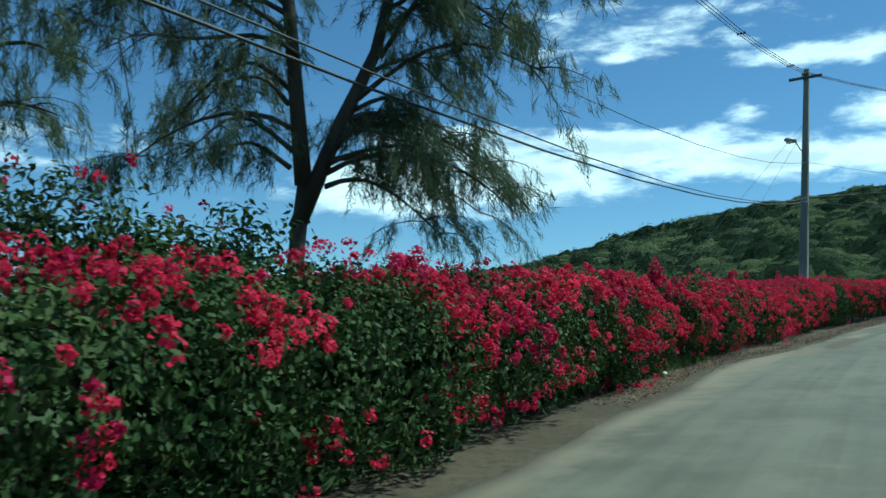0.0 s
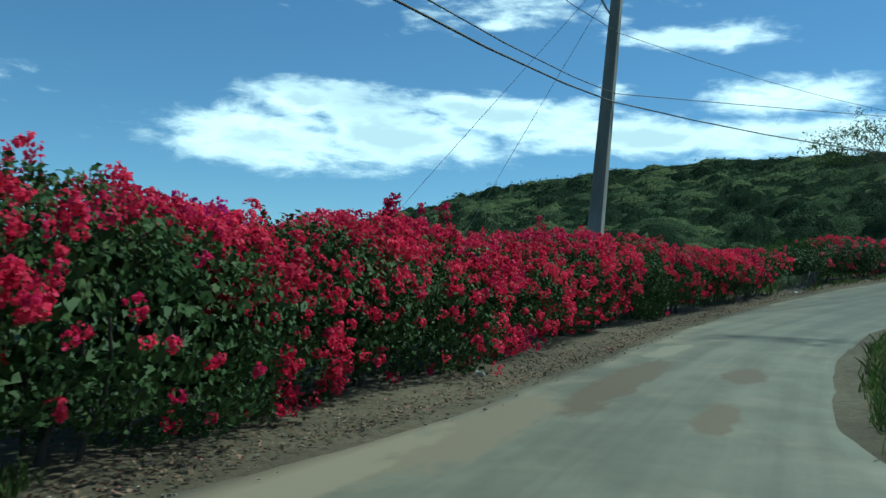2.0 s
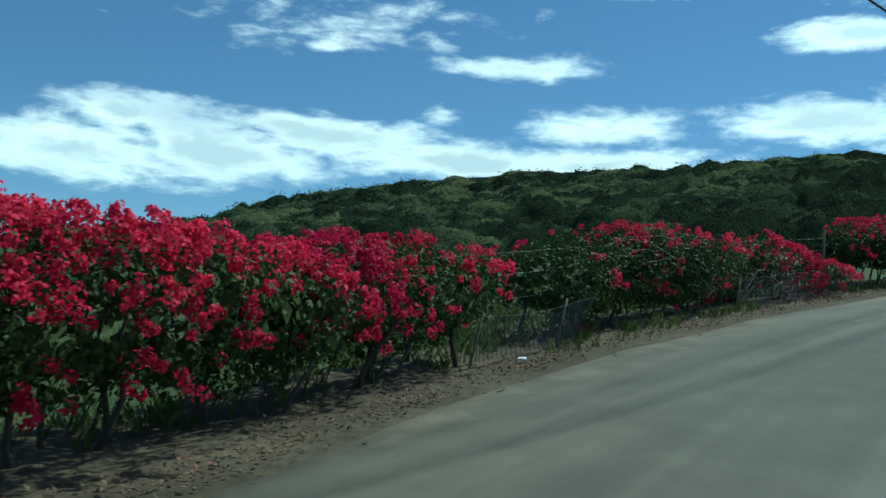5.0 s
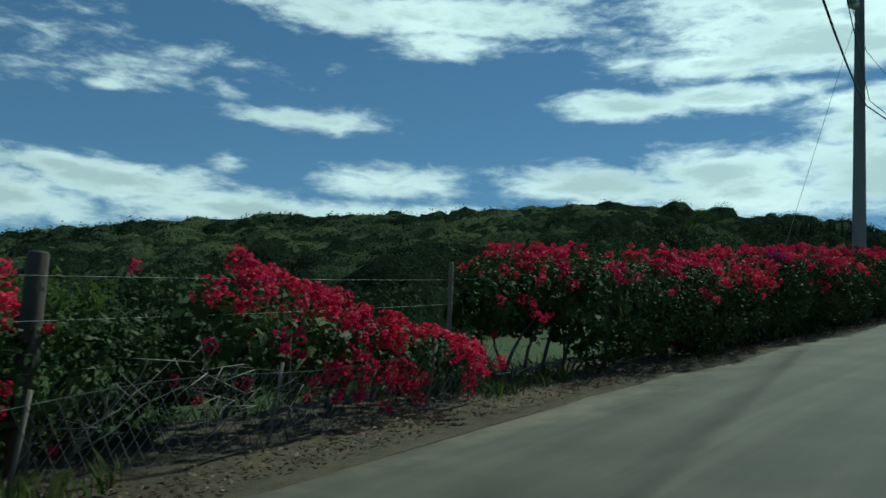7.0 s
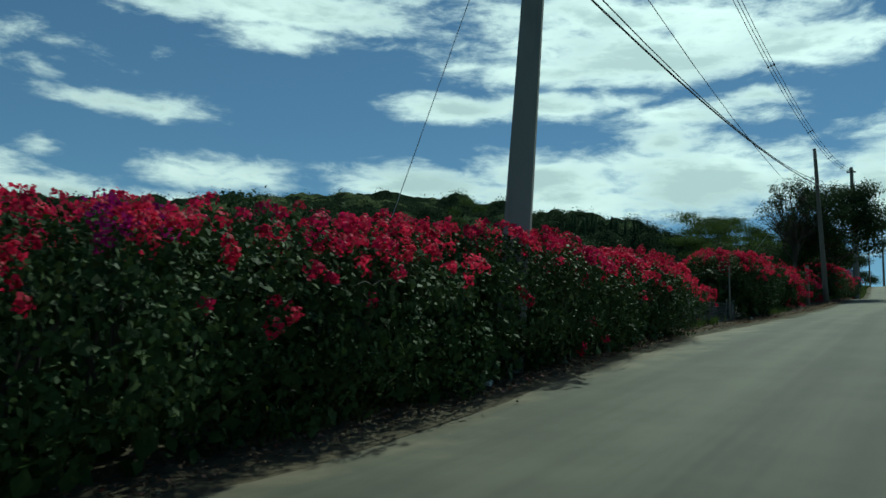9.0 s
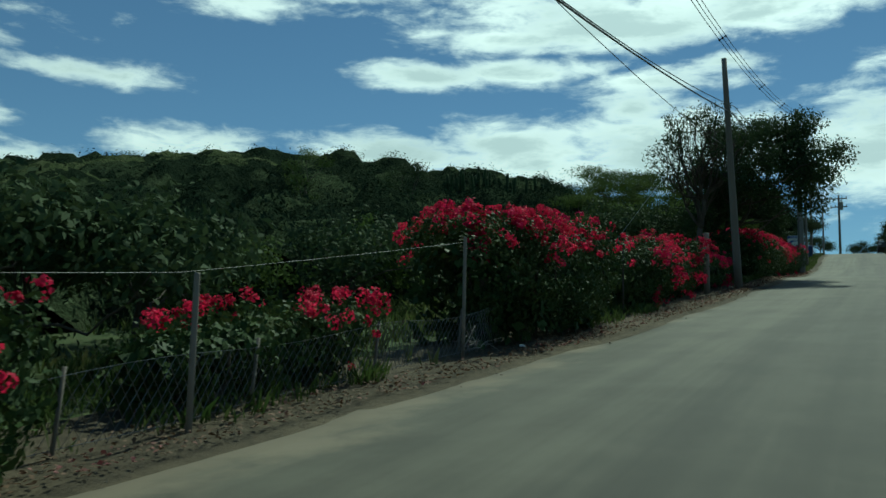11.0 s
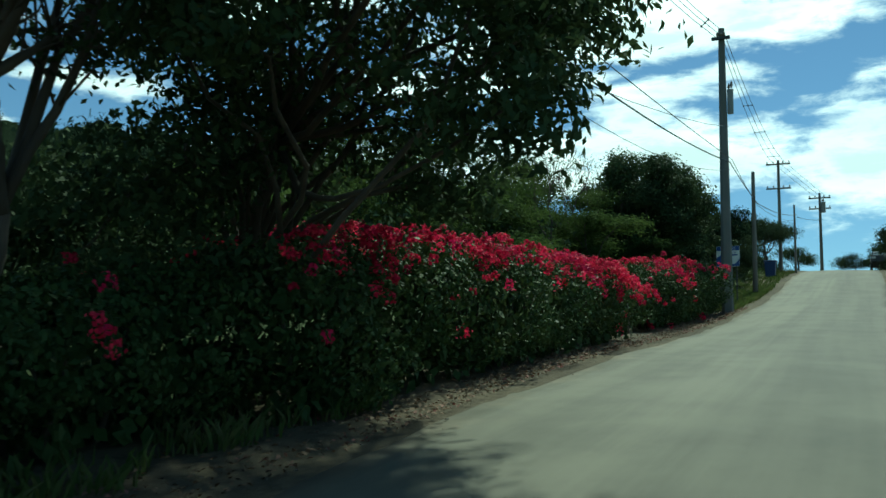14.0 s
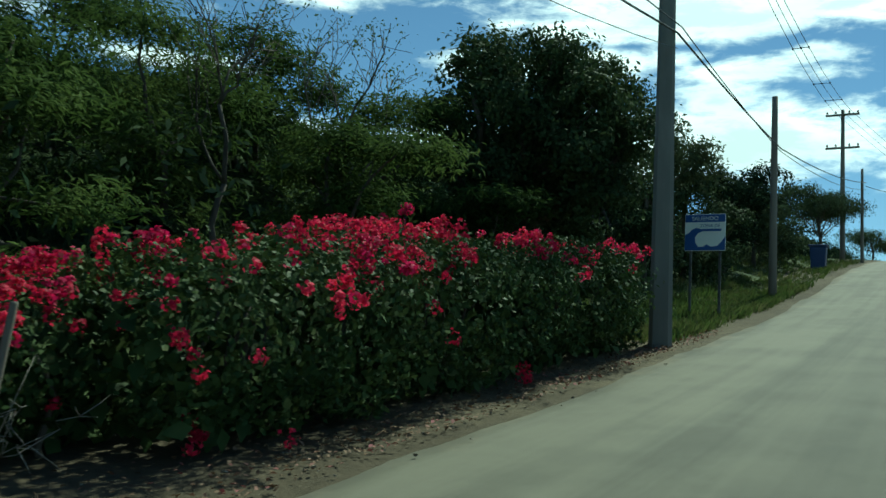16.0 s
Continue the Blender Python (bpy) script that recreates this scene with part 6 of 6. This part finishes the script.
# ---- the sign ----
def make_sign():
    s, l = 165.4, 5.45
    root = on_road(s, l, 0.0)
    base = float(land([root[0]], [root[1]], False)[0])
    sign = thing("road_sign", "blue and white road sign with a wave on two posts", "road sign", at=(root[0], root[1], base))
    t = Vector((float(np.interp(s, LINE_S, TANGENT[:, 0])), float(np.interp(s, LINE_S, TANGENT[:, 1])), 0)).normalized()
    face = -t                                   # towards the traffic that climbs the hill
    right = Vector((-face.y, face.x, 0))
    up = Vector((0, 0, 1))
    turn = Matrix((right, up, face)).transposed()
    c = Vector((root[0], root[1], base + 2.18))
    w, h = 1.0, 0.92
    frame_m = Matrix.Translation(c) @ turn.to_4x4()

    def flat(points, lift, thick=0.004):
        bm = bmesh.new()
        lower = [bm.verts.new(frame_m @ Vector((x, y, lift))) for x, y in points]
        upper = [bm.verts.new(frame_m @ Vector((x, y, lift + thick))) for x, y in points]
        bm.faces.new(upper)
        bm.faces.new(lower[::-1])
        n = len(points)
        for i in range(n):
            bm.faces.new((lower[i], lower[(i + 1) % n], upper[(i + 1) % n], upper[i]))
        return bm

    bm = bmesh.new()
    box(bm, c, (w, h, 0.02), turn, 0.006)
    part("panel", bm, SIGNWHITE, sign, "white sign panel")
    part("header", flat([(-w / 2 + 0.01, h / 2 - 0.20), (w / 2 - 0.01, h / 2 - 0.20), (w / 2 - 0.01, h / 2 - 0.01), (-w / 2 + 0.01, h / 2 - 0.01)], 0.012), SIGNBLUE, sign, "blue header band")
    wave = [(-0.55, -0.45), (0.55, -0.45), (0.55, -0.10), (0.46, -0.22), (0.34, -0.34), (0.16, -0.36), (0.05, -0.30), (-0.06, -0.36), (-0.18, -0.36), (-0.26, -0.26), (-0.27, -0.12), (-0.20, -0.02), (-0.08, 0.02), (-0.12, 0.09), (-0.24, 0.12), (-0.36, 0.07), (-0.46, -0.02), (-0.55, -0.05)]
    wave = [(x * 0.9, y) for x, y in wave]
    part("wave", flat(wave, 0.012), SIGNBLUE, sign, "blue curling wave")
    for text, size, x, y, mat in (("SALIENDO", 0.14, 0.0, h / 2 - 0.155, SIGNWHITE), ("ZONA DE", 0.11, 0.12, 0.13, SIGNBLUE)):
        data = bpy.data.curves.new("lettering", "FONT")
        data.body, data.size, data.align_x, data.extrude = text, size, "CENTER", 0.001
        data.materials.append(mat)
        ob = new("lettering", data)
        ob.parent = sign
        ob.matrix_parent_inverse = Matrix.Translation(-sign.location)
        ob.matrix_basis = frame_m @ Matrix.Translation((x, y, 0.018))
    part("lettering_bar", flat([(-0.10, 0.03), (0.40, 0.03), (0.40, 0.09), (-0.10, 0.09)], 0.012), SIGNBLUE, sign)
    for x in (-0.36, 0.36):
        bm = bmesh.new()
        p = c + right * x - face * 0.05
        box(bm, (p.x, p.y, base + 1.05), (0.06, 2.7, 0.05), turn, 0.006)
        part("post", bm, DARKSTEEL, sign)


make_sign()


# ---- bin, parked truck, scraps ----
def make_bin():
    x, y = on_road(187.5, 5.6)[:2]
    z = float(land([x], [y], False)[0])
    ob = thing("rubbish_bin", "dark blue plastic rubbish bin on the grass", "rubbish bin", at=(x, y, z))
    turn = Matrix.Rotation(radians(20), 3, "Z")
    bm = bmesh.new()
    box(bm, (x, y, z + 0.60), (0.72, 0.72, 1.05), turn, 0.05)
    for v in bm.verts:
        f = 0.82 + 0.18 * (v.co.z - z) / 1.1
        v.co.x, v.co.y = x + (v.co.x - x) * f, y + (v.co.y - y) * f
    part("body", bm, BLUEPLASTIC, ob)
    bm = bmesh.new()
    box(bm, (x, y, z + 1.17), (0.80, 0.82, 0.08), turn, 0.03)
    part("lid", bm, BLUEPLASTIC, ob)
    for k in (-0.3, 0.3):
        bm = bmesh.new()
        p = Vector((x, y, z + 0.11)) + turn @ Vector((k, -0.34, 0))
        tube(bm, [p - turn @ Vector((0.04, 0, 0)), p + turn @ Vector((0.04, 0, 0))], [0.11, 0.11], 14)
        part("wheel", bm, CABLE, ob)


def make_truck():
    s, l = 214.0, -1.6
    root = Vector(on_road(s, l, 0.02))
    t = Vector((float(np.interp(s, LINE_S, TANGENT[:, 0])), float(np.interp(s, LINE_S, TANGENT[:, 1])), 0)).normalized()
    side = Vector((-t.y, t.x, 0))
    turn = Matrix((t, side, Vector((0, 0, 1)))).transposed()
    ob = thing("parked_truck", "dark pickup truck parked beside the road", "truck", at=root)
    at = lambda x, y, z: root + t * x + side * y + Vector((0, 0, z))
    bm = bmesh.new()
    box(bm, at(0, 0, 0.72), (4.9, 1.75, 0.55), turn, 0.09)
    box(bm, at(-1.75, 0, 0.98), (1.3, 1.68, 0.18), turn, 0.07)
    part("body", bm, DARKSTEEL, ob)
    bm = bmesh.new()
    box(bm, at(0.0, 0, 1.28), (1.9, 1.55, 0.62), turn, 0.16)
    part("cab", bm, DARKSTEEL, ob)
    bm = bmesh.new()
    box(bm, at(-0.93, 0, 1.33), (0.06, 1.30, 0.36), turn, 0.01)
    part("windscreen", bm, GLASS, ob, "pale reflecting windscreen")
    for x in (-1.55, 1.5):
        for y in (-0.8, 0.8):
            bm = bmesh.new()
            tube(bm, [at(x, y - 0.11, 0.36), at(x, y - 0.09, 0.36), at(x, y + 0.09, 0.36), at(x, y + 0.11, 0.36)], [0.30, 0.36, 0.36, 0.30], 20)
            wheel = part("wheel", bm, CABLE, ob)
            bm = bmesh.new()
            k = 1 if y > 0 else -1
            tube(bm, [at(x, y + k * 0.10, 0.36), at(x, y + k * 0.125, 0.36)], [0.2, 0.17], 16)
            rim = part("rim", bm, STEEL, wheel)
            rim.matrix_parent_inverse = Matrix.Translation(-ob.location)
    for y in (-0.62, 0.62):
        bm = bmesh.new()
        box(bm, at(-2.44, y, 0.84), (0.06, 0.34, 0.16), turn, 0.02)
        part("headlight", bm, GLASS, ob, "pale headlight")


make_bin()
make_truck()


def make_scrap(s, l, size, seed):
    rng = np.random.default_rng(seed)
    bm = bmesh.new()
    p = Vector(on_road(s, l, 0.05))
    box(bm, p, (size, size * 0.6, size * 0.25), Matrix.Rotation(rng.random() * 6, 3, "Z") @ Matrix.Rotation(0.3, 3, "X"), size * 0.06)
    for v in bm.verts:
        v.co += Vector(rng.normal(size=3) * size * 0.06)
    tagged(part("litter_scrap", bm, RUBBISH), "crumpled white plastic scrap on the dirt", "litter", "litter scraps")


for i, (s, l, size) in enumerate([(63.8, 5.05, 0.08), (107.6, 5.0, 0.07), (20.4, 4.5, 0.14), (33.4, 4.1, 0.12), (57.8, 5.0, 0.12), (88.4, 5.0, 0.18), (97.5, 5.2, 0.12)]):
    make_scrap(s, l, size, 500 + i)



# ---- cactus on the ridge ----
def make_cactus(x, y, top, seed):
    rng = np.random.default_rng(seed)
    z = float(land([x], [y])[0])
    ob = thing("column_cactus", "cluster of tall green column cacti on the ridge", "cactus", "cacti", (x, y, z))
    for _ in range(12):
        bm = bmesh.new()
        a, b = x + rng.normal(0, 1.0), y + rng.normal(0, 1.0)
        h = (top - z) * rng.uniform(0.80, 1.02)
        lean = rng.normal(0, 0.12, 2)
        tube(bm, [Vector((a + lean[0] * t * t, b + lean[1] * t * t, z - 0.2 + h * t)) for t in (0, 0.3, 0.6, 0.9, 0.97, 1.0)], [0.10, 0.12, 0.12, 0.11, 0.08, 0.03], 8)
        part("stem", bm, DARKLEAF, ob, smooth=True)


make_cactus(115.9, 104.1, 24.2, 601)
make_cactus(117.5, 103.4, 23.9, 602)
make_cactus(114.2, 105.0, 23.9, 603)


# ---- grass, litter, gravel ----
def make_grass(name, label, ranges, n, seed, height=0.28):
    rng = np.random.default_rng(seed)
    tufts = []
    for s0, s1, l0, l1, share in ranges:
        m = int(n * share)
        s, l = rng.uniform(s0, s1, m), rng.uniform(l0, l1, m)
        keep = hashed(s, l, 0.8, seed * 0.1) + 0.6 * rng.normal(size=m) > -0.2
        tufts.append(np.stack([s[keep], l[keep]], 1))
    t = np.concatenate(tufts)
    each = 9
    t = np.repeat(t, each, 0) + rng.normal(0, 0.06, (len(t) * each, 2))
    p = on_road(t[:, 0], t[:, 1], 0.0)
    far = (t[:, 1] > 6.7) | (t[:, 1] < -4.2)
    p[far, 2] = land(p[far, 0], p[far, 1])
    h = height * (0.4 + 0.9 * rng.random(len(t)))
    lean = rng.normal(0, 0.35, (len(t), 2)) * h[:, None]
    turn = rng.random(len(t)) * math.pi
    w = np.stack([np.cos(turn), np.sin(turn), 0 * turn], 1) * (0.006 + 0.010 * rng.random(len(t)))[:, None]
    tip = p + np.concatenate([lean, h[:, None]], 1)
    mid = p + np.concatenate([lean * 0.3, h[:, None] * 0.55], 1)
    verts = np.stack([p - w, p + w, mid + w * 0.8, tip], 1)
    tagged(attach(name, quads(name, verts, GRASS)), label, "grass", kind="stuff")


make_grass("verge_grass", "short green grass and weeds along the road", [
    (18, 26, 4.6, 5.6, 0.05), (56, 64, 5.4, 6.6, 0.02), (58.5, 67, 4.85, 5.5, 0.022), (42, 60, 5.7, 7.4, 0.10), (76, 100, 5.9, 7.4, 0.04), (71, 75, 5.2, 8.0, 0.05), (99, 106, 5.3, 7.5, 0.08), (111, 116, 5.0, 8.0, 0.16), (159, 178, 4.55, 7.2, 0.75), (178, 200, 4.7, 7.0, 0.14),
    (18, 50, -4.5, -1.5, 0.34), (30, 46, -3.0, -1.15, 0.22), (84, 92, 5.0, 5.6, 0.03), (127, 133, 5.0, 6.0, 0.03), (136, 150, -4.4, -1.9, 0.04), (150, 190, -4.4, -1.6, 0.10)], 4600, 701, 0.20)
make_grass("meadow_grass", "tall dry green grass in the meadow", [(50, 78, 7.0, 22, 0.45), (98, 107, 7.0, 10, 0.06), (107, 118, 6.8, 14, 0.16), (18, 26, 6.8, 12, 0.1), (160, 200, 7, 10, 0.1)], 8000, 702, 0.24)


def make_litter():
    rng = np.random.default_rng(9)
    n = 15000
    s = np.concatenate([rng.uniform(92, 162, n // 2), rng.uniform(14, 92, n // 2)])
    l = left_edge(s) + 0.05 + np.abs(rng.normal(0, 0.5, len(s)))
    keep = l < 6.6
    s, l = s[keep], l[keep]
    p = on_road(s, l, 0.02 + 0.03 * rng.random(len(s)))
    up = np.tile(np.array([0, 0, 1.0]), (len(p), 1))
    tagged(attach("leaf_litter", quads("leaf_litter", blades(rng, p, up, 0.055, 0.6, 0.35, 0, 0.3), LITTER)), "dry brown and pink fallen leaves on the dirt", "leaf litter", kind="stuff")
    n = 3600
    s = np.concatenate([rng.uniform(22, 62, n * 2 // 3), rng.uniform(62, 160, n // 3)])
    l = left_edge(s) + rng.normal(0.45, 0.42, len(s))
    keep = (l < 6.4) & (l > left_edge(s) - 0.35)
    s, l = s[keep], l[keep]
    c = on_road(s, l, 0.005)
    r = 0.006 + 0.016 * rng.random(len(c)) ** 3
    corner = np.array([(x, y, z) for z in (-1, 1) for y in (-1, 1) for x in (-1, 1)], float)
    v = c[:, None, :] + corner[None] * r[:, None, None] * (0.35 + 0.75 * rng.random((len(c), 8, 3))) * np.array([1, 1, 0.6])
    faces = np.array([(0, 2, 3, 1), (4, 5, 7, 6), (0, 1, 5, 4), (2, 6, 7, 3), (0, 4, 6, 2), (1, 3, 7, 5)])
    tagged(attach("gravel", quads("gravel", v[:, faces].reshape(-1, 4, 3), STONE)), "loose grey gravel along the asphalt edge", "gravel", kind="stuff")


make_litter()
